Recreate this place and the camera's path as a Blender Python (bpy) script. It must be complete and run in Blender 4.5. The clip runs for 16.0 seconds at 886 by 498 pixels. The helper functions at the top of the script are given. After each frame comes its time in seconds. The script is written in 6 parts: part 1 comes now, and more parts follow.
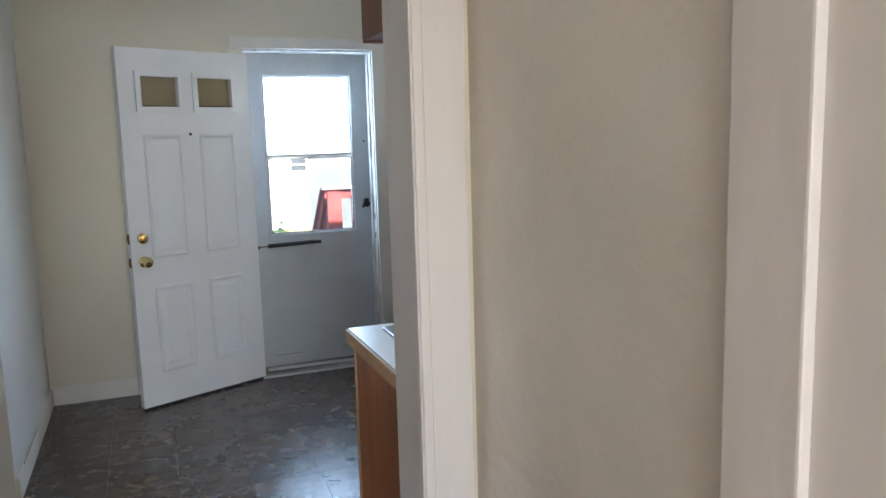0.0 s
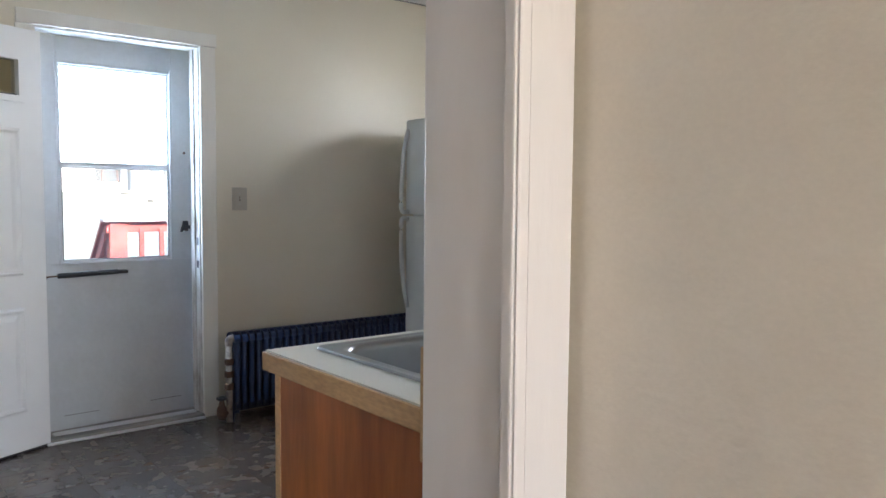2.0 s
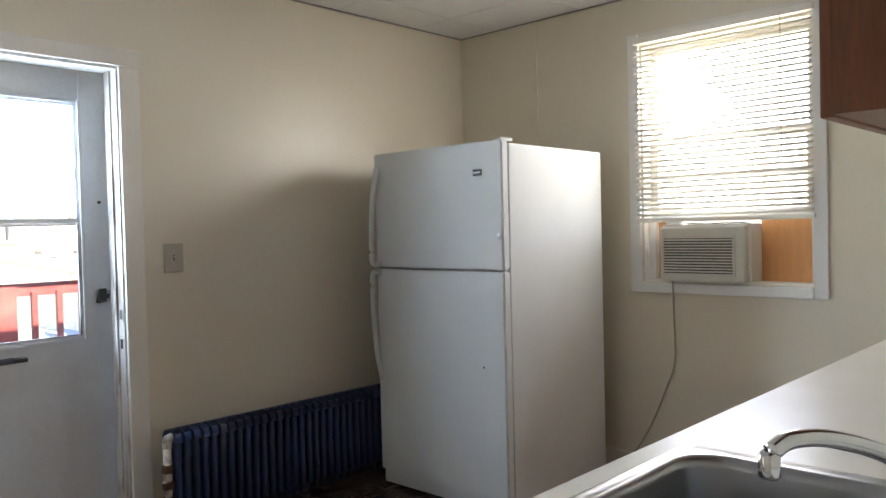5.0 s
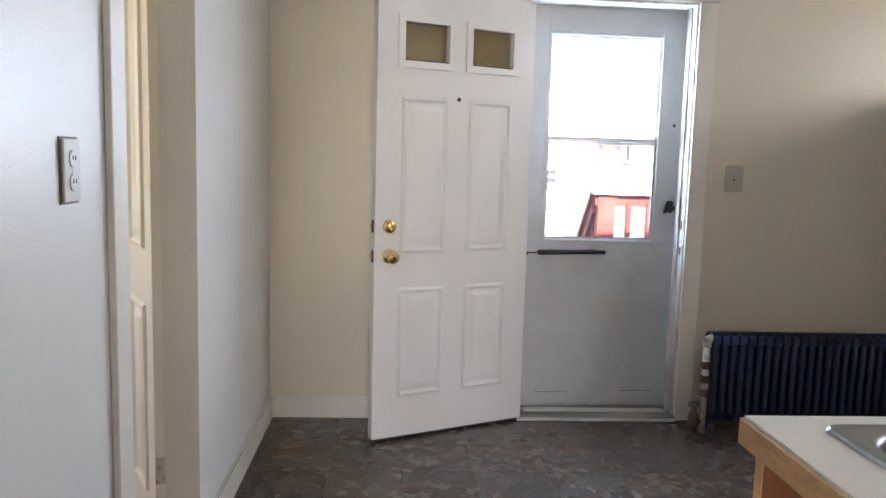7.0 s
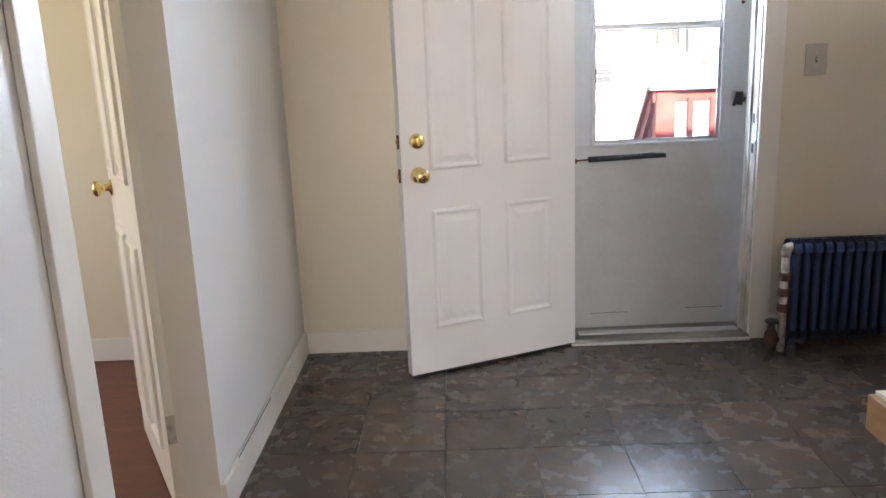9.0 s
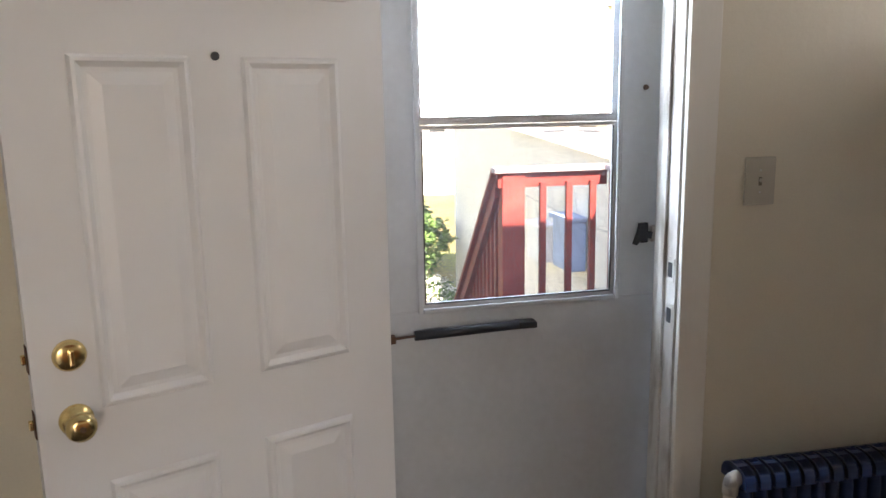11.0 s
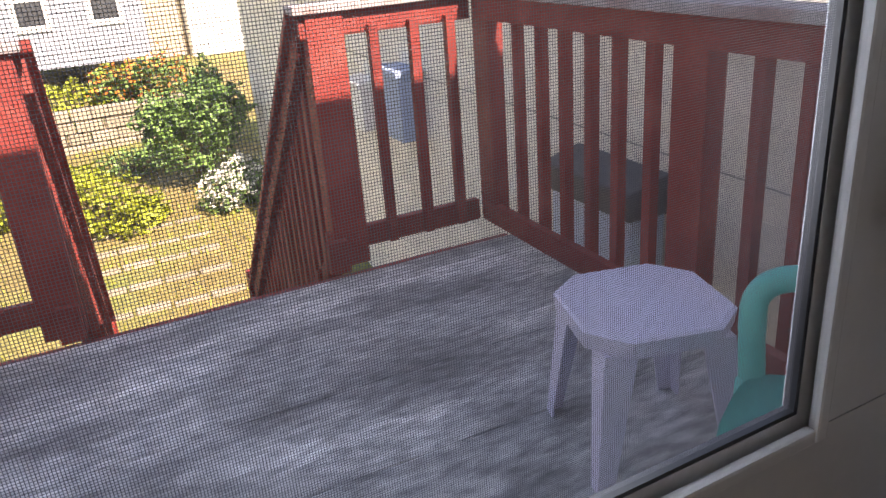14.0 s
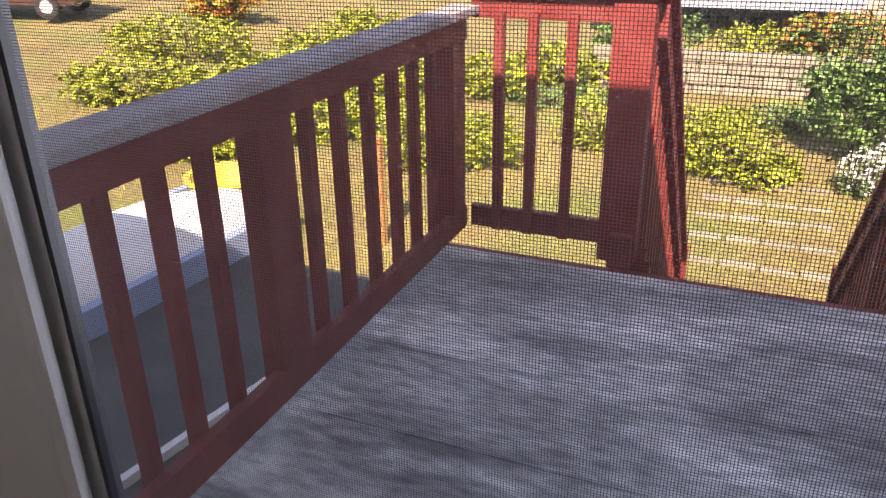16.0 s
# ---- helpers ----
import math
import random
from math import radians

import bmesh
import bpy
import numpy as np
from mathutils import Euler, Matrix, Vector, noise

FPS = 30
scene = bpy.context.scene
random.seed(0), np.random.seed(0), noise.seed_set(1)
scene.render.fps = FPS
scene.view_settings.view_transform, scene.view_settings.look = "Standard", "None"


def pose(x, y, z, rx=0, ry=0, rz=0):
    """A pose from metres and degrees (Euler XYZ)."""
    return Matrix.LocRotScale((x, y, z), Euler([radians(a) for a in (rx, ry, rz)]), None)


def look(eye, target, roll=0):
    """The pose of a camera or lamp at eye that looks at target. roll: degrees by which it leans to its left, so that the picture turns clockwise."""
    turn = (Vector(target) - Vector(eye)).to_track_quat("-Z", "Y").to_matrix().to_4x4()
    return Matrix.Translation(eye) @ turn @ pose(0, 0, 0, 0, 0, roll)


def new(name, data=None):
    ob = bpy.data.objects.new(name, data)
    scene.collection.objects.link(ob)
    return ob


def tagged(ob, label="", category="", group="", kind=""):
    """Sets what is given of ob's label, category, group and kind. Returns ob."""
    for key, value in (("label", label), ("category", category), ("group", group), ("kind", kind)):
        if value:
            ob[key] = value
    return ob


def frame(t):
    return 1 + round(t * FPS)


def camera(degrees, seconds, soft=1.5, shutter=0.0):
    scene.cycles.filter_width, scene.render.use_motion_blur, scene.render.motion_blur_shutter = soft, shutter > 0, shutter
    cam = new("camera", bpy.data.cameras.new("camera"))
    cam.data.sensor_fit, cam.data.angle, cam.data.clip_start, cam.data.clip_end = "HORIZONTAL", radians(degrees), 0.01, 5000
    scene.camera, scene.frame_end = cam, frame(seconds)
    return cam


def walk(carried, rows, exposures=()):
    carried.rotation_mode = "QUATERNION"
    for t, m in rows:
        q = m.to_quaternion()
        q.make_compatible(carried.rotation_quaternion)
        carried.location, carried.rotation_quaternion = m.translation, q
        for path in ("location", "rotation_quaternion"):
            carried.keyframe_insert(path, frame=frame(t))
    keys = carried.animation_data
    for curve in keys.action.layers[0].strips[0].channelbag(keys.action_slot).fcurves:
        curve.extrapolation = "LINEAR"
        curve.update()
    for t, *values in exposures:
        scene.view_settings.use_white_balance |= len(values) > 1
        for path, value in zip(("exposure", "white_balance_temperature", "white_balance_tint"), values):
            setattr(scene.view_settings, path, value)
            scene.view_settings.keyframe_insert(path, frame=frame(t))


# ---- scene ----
cam = camera(59.9, 16.0)
PATH = [
    (0, (-0.62, -4.956, 1.51), (0.089, -3.108, 1.225), -1.6),
    (0.5, (-0.55, -4.954, 1.512), (-0.051, -3.042, 1.203), -0.3),
    (1, (-0.571, -4.854, 1.476), (-0.098, -2.945, 1.113), 0.7),
    (1.5, (-0.734, -4.534, 1.391), (0.131, -2.753, 1.108), 1.5),
    (2, (-0.839, -4.218, 1.273), (0.415, -2.666, 1.135), 0.5),
    (2.5, (-0.908, -3.967, 1.198), (0.464, -2.515, 1.109), -0.2),
    (3, (-0.893, -3.753, 1.191), (0.56, -2.388, 1.037), -0.3),
    (3.2, (-0.905, -3.703, 1.194), (0.594, -2.393, 1.003), -0.3),
    (5.3, (-0.639, -3.317, 1.356), (0.774, -1.902, 1.335), -1.4),
    (5.5, (-0.664, -3.37, 1.351), (0.61, -1.829, 1.295), -1.4),
    (6, (-0.764, -3.497, 1.349), (0.207, -1.752, 1.222), -0.6),
    (6.5, (-0.734, -3.638, 1.335), (-0.156, -1.732, 1.154), 0.5),
    (7, (-0.617, -3.765, 1.319), (-0.5, -1.783, 1.078), 1.6),
    (7.5, (-0.549, -3.823, 1.292), (-0.737, -1.849, 1.028), 1.0),
    (8, (-0.492, -3.791, 1.26), (-0.779, -1.836, 0.947), 0.0),
    (8.5, (-0.475, -3.678, 1.265), (-0.754, -1.744, 0.836), -1.0),
    (9, (-0.514, -3.394, 1.291), (-0.55, -1.45, 0.824), -2.4),
    (9.5, (-0.543, -3.036, 1.318), (-0.345, -1.094, 0.881), -3.1),
    (10, (-0.511, -2.586, 1.381), (-0.217, -0.632, 1.074), -1.4),
    (10.2, (-0.462, -2.443, 1.480), (-0.144, -0.504, 1.108), -1.1),
    (12.3, (0.062, -0.901, 1.383), (0.610, 0.984, 0.997), -2.8),
    (12.5, (0.068, -0.738, 1.359), (0.659, 1.12, 0.914), -3.0),
    (13, (0.142, -0.472, 1.346), (0.756, 1.331, 0.738), -2.1),
    (13.5, (0.204, -0.231, 1.304), (0.911, 1.501, 0.596), -3.8),
    (14, (0.252, -0.16, 1.285), (1.02, 1.519, 0.517), -4.5),
    (14.5, (0.272, -0.111, 1.276), (0.874, 1.612, 0.46), -2.3),
    (15, (0.424, -0.065, 1.26), (0.439, 1.759, 0.44), 0.1),
    (15.5, (0.440, -0.093, 1.29), (-0.068, 1.651, 0.45), 1.2),
    (16, (0.512, -0.123, 1.33), (-0.209, 1.55, 0.509), -0.9),
]
walk(cam, [(t, look(eye, target, roll)) for t, eye, target, roll in PATH],
     exposures=[(0.0, 3.05, 5900, 9), (1.0, 3.15, 5800, 9), (2.0, 3.5, 6100, 12), (2.5, 3.65, 6200, 12), (3.0, 3.65, 6250, 12), (5.5, 3.3, 6900, 15), (7.0, 3.55, 6750, 17), (7.5, 3.35, 6700, 17), (8.0, 3.35, 6700, 17), (8.5, 3.5, 6800, 17), (9.0, 3.7, 6950, 18), (9.5, 3.85, 7000, 18), (10.0, 3.7, 7000, 18), (12.5, 2.15, 7800, 21), (13.0, 2.1, 7800, 22), (13.5, 1.85, 8000, 24), (14.0, 1.8, 8000, 26), (15.0, 1.6, 7950, 29), (16.0, 1.55, 8000, 30)])

# ---- light ----
SUN_EL, SUN_AZ = 42.5, -11.0     # sun stands behind the house, towards +x
world = bpy.data.worlds.new("sky")
world.use_nodes = True
scene.world = world
wn = world.node_tree.nodes
sky = wn.new("ShaderNodeTexSky")
sky.sky_type, sky.sun_disc = "NISHITA", False
sky.sun_elevation, sky.sun_rotation = radians(SUN_EL), radians(180 + SUN_AZ)
world.node_tree.links.new(sky.outputs[0], wn["Background"].inputs[0])
wn["Background"].inputs[1].default_value = 0.12
sun_data = bpy.data.lights.new("sun", "SUN")
sun_data.energy, sun_data.angle, sun_data.color = 5.0, radians(0.6), (1.0, 0.95, 0.86)
sun = new("sun", sun_data)
sun_from = Vector((-math.sin(radians(SUN_AZ)) * math.cos(radians(SUN_EL)), -math.cos(radians(SUN_AZ)) * math.cos(radians(SUN_EL)), math.sin(radians(SUN_EL))))
sun.matrix_world = look(sun_from * 30, (0, 0, 0))


def opening_lamp(x, y, z, w, h, target, power, col=(0.86, 0.93, 1.0)):
    """An area lamp that stands in for daylight at a window or door opening."""
    d = bpy.data.lights.new("opening_daylight", "AREA")
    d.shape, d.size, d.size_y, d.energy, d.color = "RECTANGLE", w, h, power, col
    ob = new("opening_daylight", d)
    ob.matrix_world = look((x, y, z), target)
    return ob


opening_lamp(0.42, 0.30, 1.45, 0.56, 0.98, (0.42, -2.0, 1.0), 3.8, (0.60, 0.79, 1.0))
opening_lamp(3.45, -1.69, 1.85, 0.86, 1.0, (1.0, -1.69, 1.45), 1.0, (0.97, 0.98, 1.0))
# on the room side of the blind, in place of the bright upper window
opening_lamp(2.99, -1.70, 2.07, 0.74, 0.34, (0.4, -0.9, 1.35), 1.4, (0.97, 0.97, 0.95))
# added lamp at an unseen end window, brightens the hall
opening_lamp(-0.60, -7.93, 1.5, 1.1, 1.3, (-0.6, -5.0, 1.4), 5.2, (1.0, 0.97, 0.95))
# added warm lamp at an unseen side room window
opening_lamp(-4.15, -1.2, 1.5, 1.1, 1.2, (-1.5, -1.2, 1.0), 2.2, (1.0, 0.93, 0.78))


# ---- materials ----
def material(name, color, rough=0.5, metal=0.0, vary=0.08, scale=3.0, grain=0.0, grain_scale=150.0, bump=0.0, bump_scale=60.0,
             stain=None, stain_amount=0.0, stain_scale=2.0, stretch=(1, 1, 1), per_object=0.0, spec=0.5, coat=0.0, per_island=0.0, whole=False):
    m = bpy.data.materials.new(name)
    m.use_nodes = True
    nt = m.node_tree
    n, l = nt.nodes, nt.links
    b = n["Principled BSDF"]
    b.inputs["Roughness"].default_value, b.inputs["Metallic"].default_value = rough, metal
    b.inputs["Specular IOR Level"].default_value = spec
    b.inputs["Coat Weight"].default_value = coat
    geo = n.new("ShaderNodeTexCoord")
    mp = n.new("ShaderNodeMapping")
    mp.inputs["Scale"].default_value = stretch
    if whole:
        l.new(n.new("ShaderNodeNewGeometry").outputs["Position"], mp.inputs["Vector"])
    elif per_object:
        oi0, shift = n.new("ShaderNodeObjectInfo"), n.new("ShaderNodeVectorMath")
        shift.operation = "MULTIPLY_ADD"
        shift.inputs[0].default_value = (41, 29, 17)
        l.new(oi0.outputs["Random"], shift.inputs[1])
        l.new(geo.outputs["Object"], shift.inputs[2])
        l.new(shift.outputs[0], mp.inputs["Vector"])
    else:
        l.new(geo.outputs["Object"], mp.inputs["Vector"])

    def noise_tex(s, detail=4.0):
        t = n.new("ShaderNodeTexNoise")
        t.inputs["Scale"].default_value, t.inputs["Detail"].default_value = s, detail
        l.new(mp.outputs[0], t.inputs["Vector"])
        return t

    def mix(kind, fac, a, c):
        x = n.new("ShaderNodeMix")
        x.data_type, x.blend_type = "RGBA", kind
        for sock, val in ((x.inputs["Factor"], fac), (x.inputs["A"], a), (x.inputs["B"], c)):
            if isinstance(val, (int, float)):
                sock.default_value = val
            elif isinstance(val, tuple):
                sock.default_value = (*val, 1.0)
            else:
                l.new(val, sock)
        return x.outputs["Result"]

    def remap(out, lo, hi, a=0.3, c=0.7):
        r = n.new("ShaderNodeMapRange")
        r.inputs["From Min"].default_value, r.inputs["From Max"].default_value = a, c
        r.inputs["To Min"].default_value, r.inputs["To Max"].default_value = lo, hi
        l.new(out, r.inputs["Value"])
        return r.outputs[0]

    def gain(col, out, amount, a=0.3, c=0.7):
        v = n.new("ShaderNodeVectorMath")
        v.operation = "SCALE"
        if isinstance(col, tuple):
            v.inputs[0].default_value = col
        else:
            l.new(col, v.inputs[0])
        l.new(remap(out, 1 - amount, 1 + amount, a, c), v.inputs["Scale"])
        return v.outputs[0]

    big = noise_tex(scale)
    col = gain(color, big.outputs["Fac"], vary)
    if stain:
        st = noise_tex(stain_scale, 8.0)
        col = mix("MIX", remap(st.outputs["Fac"], 0.0, stain_amount, 0.48, 0.68), col, stain)
    if grain:
        col = gain(col, noise_tex(grain_scale, 3.0).outputs["Fac"], grain)
    if per_object:
        oi = n.new("ShaderNodeObjectInfo")
        col = gain(col, oi.outputs["Random"], per_object, 0.0, 1.0)
    if per_island:
        gi = n.new("ShaderNodeNewGeometry")
        col = gain(col, gi.outputs["Random Per Island"], per_island, 0.0, 1.0)
    l.new(col, b.inputs["Base Color"])
    l.new(remap(noise_tex(scale * 4).outputs["Fac"], max(rough - 0.02 - 0.08 * max(rough - 0.35, 0), 0.02), min(rough + 0.02 + 0.08 * max(rough - 0.35, 0), 1.0)), b.inputs["Roughness"])
    if bump:
        bp = n.new("ShaderNodeBump")
        bp.inputs["Strength"].default_value, bp.inputs["Distance"].default_value = bump, 0.004
        l.new(noise_tex(bump_scale, 5.0).outputs["Fac"], bp.inputs["Height"])
        l.new(bp.outputs[0], b.inputs["Normal"])
    return m


def glass(name, color=(1, 1, 1), rough=0.0):
    m = bpy.data.materials.new(name)
    m.use_nodes = True
    b = m.node_tree.nodes["Principled BSDF"]
    b.inputs["Base Color"].default_value = (*color, 1)
    b.inputs["Transmission Weight"].default_value, b.inputs["Roughness"].default_value, b.inputs["IOR"].default_value = 1.0, rough, 1.02
    return m


M_WALL = material("cream_wall_paint", (0.73, 0.665, 0.535), 0.36, vary=0.03, scale=1.2, bump=0.28, bump_scale=28, grain=0.02)
M_WALL_GLOSS = material("semi_gloss_wall_paint", (0.76, 0.75, 0.72), 0.37, vary=0.02, scale=1.5, bump=0.22, bump_scale=150, stretch=(1, 0.8, 1.3))
M_HALL = material("hall_wall_paint", (0.71, 0.665, 0.58), 0.2, vary=0.05, scale=2.0, bump=1.0, bump_scale=16, stretch=(1, 0.8, 1.2), grain=0.02)
M_TRIM = material("cream_trim_paint", (0.79, 0.755, 0.68), 0.34, vary=0.04, scale=4, bump=0.3, bump_scale=40, stain=(0.5, 0.42, 0.33), stain_amount=0.12, stain_scale=6, stretch=(1, 1, 0.3))
M_TRIM_PINK = material("hall_trim_paint", (0.74, 0.70, 0.67), 0.46, vary=0.04, scale=3, bump=0.45, bump_scale=30, stain=(0.45, 0.36, 0.3), stain_amount=0.12, stain_scale=9, stretch=(1, 1, 0.25))
M_WORN = material("worn_white_jamb_paint", (0.72, 0.70, 0.66), 0.4, vary=0.05, scale=5, bump=0.5, bump_scale=50, stain=(0.2, 0.14, 0.09), stain_amount=0.75, stain_scale=11, stretch=(1, 1, 0.35))
M_DOOR = material("white_steel_door_paint", (0.80, 0.80, 0.80), 0.36, vary=0.02, scale=2, bump=0.08, bump_scale=90, stain=(0.6, 0.58, 0.55), stain_amount=0.15, stain_scale=3)
M_STORM = material("grey_white_storm_door_enamel", (0.57, 0.59, 0.61), 0.4, vary=0.05, scale=3, bump=0.15, bump_scale=60, stain=(0.36, 0.36, 0.36), stain_amount=0.22, stain_scale=3.5, grain=0.03, grain_scale=40)
M_ALU = material("aluminium_trim", (0.62, 0.63, 0.64), 0.42, 0.5, vary=0.08, scale=8, grain=0.05)
M_BLACK = material("black_plastic", (0.02, 0.022, 0.028), 0.42, vary=0.1, scale=8, grain=0.05)
M_BRASS = material("polished_brass", (0.76, 0.58, 0.27), 0.22, 1.0, vary=0.08, scale=20)
M_CHROME = material("chrome", (0.72, 0.72, 0.73), 0.12, 1.0, vary=0.04, scale=20)
M_STEEL = material("brushed_stainless_steel", (0.34, 0.34, 0.345), 0.33, 1.0, vary=0.03, scale=4)
M_COUNTER = material("cream_laminate", (0.80, 0.77, 0.69), 0.3, vary=0.03, scale=6, grain=0.04, grain_scale=300)
M_EDGE = material("worn_counter_edge_wood", (0.52, 0.32, 0.15), 0.5, vary=0.14, scale=6, grain=0.14, bump=0.4, stain=(0.28, 0.15, 0.06), stain_amount=0.6, stain_scale=8, stretch=(1, 0.3, 1))
M_WOOD = material("orange_brown_cabinet_veneer", (0.36, 0.115, 0.032), 0.38, vary=0.18, scale=4, grain=0.14, grain_scale=24, bump=0.06, stain=(0.22, 0.065, 0.02), stain_amount=0.7, stain_scale=3.2, stretch=(2.5, 2.5, 0.35))
M_WOOD_DARK = material("dark_red_brown_cabinet_wood", (0.20, 0.062, 0.022), 0.4, vary=0.14, scale=5, grain=0.15, grain_scale=60, stretch=(3, 3, 0.25))
M_REDFLOOR = material("red_brown_floor_boards", (0.13, 0.045, 0.028), 0.42, vary=0.15, scale=5, grain=0.2, grain_scale=50, stretch=(0.3, 4, 1))
M_FRIDGE = material("white_fridge_enamel", (0.66, 0.67, 0.65), 0.45, spec=0.35, vary=0.02, scale=2, bump=0.2, bump_scale=260, stain=(0.55, 0.54, 0.47), stain_amount=0.2, stain_scale=2.4)
M_GASKET = material("grey_rubber_gasket", (0.10, 0.10, 0.10), 0.7, vary=0.1)
M_NAVY = material("navy_radiator_enamel", (0.020, 0.042, 0.112), 0.36, vary=0.15, scale=8, bump=0.25, bump_scale=60)
M_PIPE = material("rusty_iron_pipe", (0.10, 0.055, 0.035), 0.65, 0.3, vary=0.3, scale=20, grain=0.3, bump=0.5)
M_PIPE_WHITE = material("chipped_white_pipe_paint", (0.55, 0.50, 0.44), 0.5, vary=0.1, scale=15, stain=(0.12, 0.10, 0.10), stain_amount=0.8, stain_scale=25, bump=0.3)
M_SILL = material("worn_grey_sill_metal", (0.17, 0.16, 0.15), 0.5, 0.2, vary=0.2, scale=8, stain=(0.42, 0.40, 0.36), stain_amount=0.6, stain_scale=9, grain=0.15, bump=0.3, stretch=(0.3, 1, 1))
M_PLATE = material("ivory_plate_plastic", (0.50, 0.46, 0.38), 0.4, vary=0.04, scale=20)
M_OUTLET = material("grey_outlet_plastic", (0.62, 0.60, 0.56), 0.35, vary=0.04, scale=20)
M_OUTLET_RIM = material("dark_outlet_edge", (0.16, 0.13, 0.10), 0.5, vary=0.1)
M_AC = material("aged_beige_plastic", (0.62, 0.60, 0.53), 0.45, vary=0.05, scale=6, grain=0.03)
M_AC_DARK = material("dark_vent_interior", (0.05, 0.05, 0.045), 0.6, vary=0.1)
M_CORD = material("beige_cord", (0.42, 0.38, 0.30), 0.5, vary=0.05)
M_CEIL = material("white_ceiling_tile", (0.78, 0.77, 0.74), 0.75, vary=0.03, scale=2, bump=0.4, bump_scale=120, grain=0.03)
M_SEAM = material("grey_joint", (0.30, 0.29, 0.27), 0.7, vary=0.1)
M_GLASS = glass("clear_glass")
M_GLASS_OBS = glass("beige_tinted_glass", (0.72, 0.68, 0.58), 0.05)
M_WIRE = material("dark_grey_screen_wire", (0.10, 0.10, 0.11), 0.5, vary=0.05)
M_RAIL = material("maroon_deck_paint", (0.225, 0.028, 0.021), 0.62, vary=0.16, scale=5, grain=0.12, grain_scale=80, bump=0.4, bump_scale=50, stain=(0.30, 0.09, 0.07), stain_amount=0.4, stain_scale=5, per_object=0.08)
M_RAIL_CAP = material("weathered_grey_rail_cap", (0.40, 0.36, 0.36), 0.75, vary=0.15, scale=5, grain=0.2, bump=0.5, stain=(0.22, 0.07, 0.06), stain_amount=0.5, stain_scale=7, stretch=(1, 1, 1))
M_DECK = material("weathered_grey_deck_paint", (0.33, 0.34, 0.33), 0.62, vary=0.5, scale=2.0, grain=0.4, grain_scale=18, bump=0.6, bump_scale=34, stain=(0.78, 0.80, 0.77), stain_amount=0.9, stain_scale=1.7, stretch=(0.7, 2.0, 1), per_object=0.10, whole=True)
M_STOOL = material("lilac_white_plastic", (0.66, 0.65, 0.80), 0.5, vary=0.04, scale=6, bump=0.15, bump_scale=120, stain=(0.45, 0.44, 0.48), stain_amount=0.3)
M_ASPHALT = material("worn_dark_paving", (0.075, 0.075, 0.073), 0.9, vary=0.2, scale=2, grain=0.3, grain_scale=60, bump=0.5, bump_scale=60, stain=(0.13, 0.12, 0.10), stain_amount=0.5, stain_scale=1.5)
M_TEAL = material("teal_plastic", (0.06, 0.48, 0.42), 0.42, vary=0.08, scale=6)
M_BLOCK = material("grey_beige_painted_block", (0.80, 0.755, 0.66), 0.85, vary=0.07, scale=2, grain=0.14, grain_scale=50, bump=0.7, bump_scale=30, stain=(0.42, 0.39, 0.33), stain_amount=0.3, stain_scale=1.2, per_object=0.02)
M_ROOF = material("white_coated_flat_roof", (0.72, 0.71, 0.68), 0.8, vary=0.08, scale=0.8, stain=(0.4, 0.36, 0.3), stain_amount=0.6, stain_scale=0.9, bump=0.4)
M_SIDING_BLUE = material("pale_blue_grey_siding", (0.33, 0.37, 0.43), 0.6, vary=0.05, scale=1, grain=0.03)
M_SIDING_TAN = material("tan_siding", (0.42, 0.36, 0.27), 0.7, vary=0.06, scale=1)
M_SIDING_WHITE = material("white_siding", (0.78, 0.77, 0.74), 0.6, vary=0.04, scale=1)
M_PANE_DARK = material("dark_window_pane", (0.05, 0.055, 0.06), 0.12, vary=0.2, scale=2)
M_SHINGLE = material("grey_roof_shingles", (0.14, 0.13, 0.13), 0.85, vary=0.15, scale=6, grain=0.2)
M_WHITE_PAINT = material("white_exterior_paint", (0.78, 0.78, 0.76), 0.5, vary=0.05, scale=3)
M_GROUND = material("dry_grass_ground", (0.215, 0.17, 0.06), 0.9, vary=0.25, scale=0.7, grain=0.35, grain_scale=14, bump=0.25, bump_scale=25, stain=(0.14, 0.18, 0.04), stain_amount=0.8, stain_scale=0.45)
M_SLAB = material("pale_stone_slab", (0.28, 0.24, 0.175), 0.85, vary=0.12, scale=4, grain=0.15, bump=0.6, per_object=0.15)
M_LEAF = material("green_leaves", (0.11, 0.20, 0.05), 0.55, vary=0.35, scale=3, per_island=0.45)
M_LEAF_LIME = material("lime_leaves", (0.25, 0.29, 0.025), 0.55, vary=0.3, scale=3, per_island=0.4)
M_LEAF_ORANGE = material("orange_flowers", (0.55, 0.17, 0.03), 0.6, vary=0.3, scale=3, per_island=0.4)
M_LEAF_WHITE = material("white_flower_heads", (0.66, 0.66, 0.56), 0.6, vary=0.2, scale=3, per_island=0.3)
M_GRASS = material("yellow_green_grass_blades", (0.26, 0.27, 0.045), 0.7, vary=0.3, scale=0.6, per_island=0.4)
M_BARK = material("brown_bark", (0.11, 0.075, 0.05), 0.85, vary=0.2, scale=10, bump=0.6)
M_PALE_BLUE = material("pale_blue_painted_metal", (0.5, 0.6, 0.74), 0.5, vary=0.1, scale=4, stain=(0.3, 0.3, 0.3), stain_amount=0.4)
M_DARK_LID = material("dark_grey_plastic", (0.07, 0.075, 0.085), 0.5, vary=0.15, scale=5)
M_BLUE_BIN = material("faded_blue_plastic", (0.27, 0.36, 0.53), 0.5, vary=0.1, scale=3)
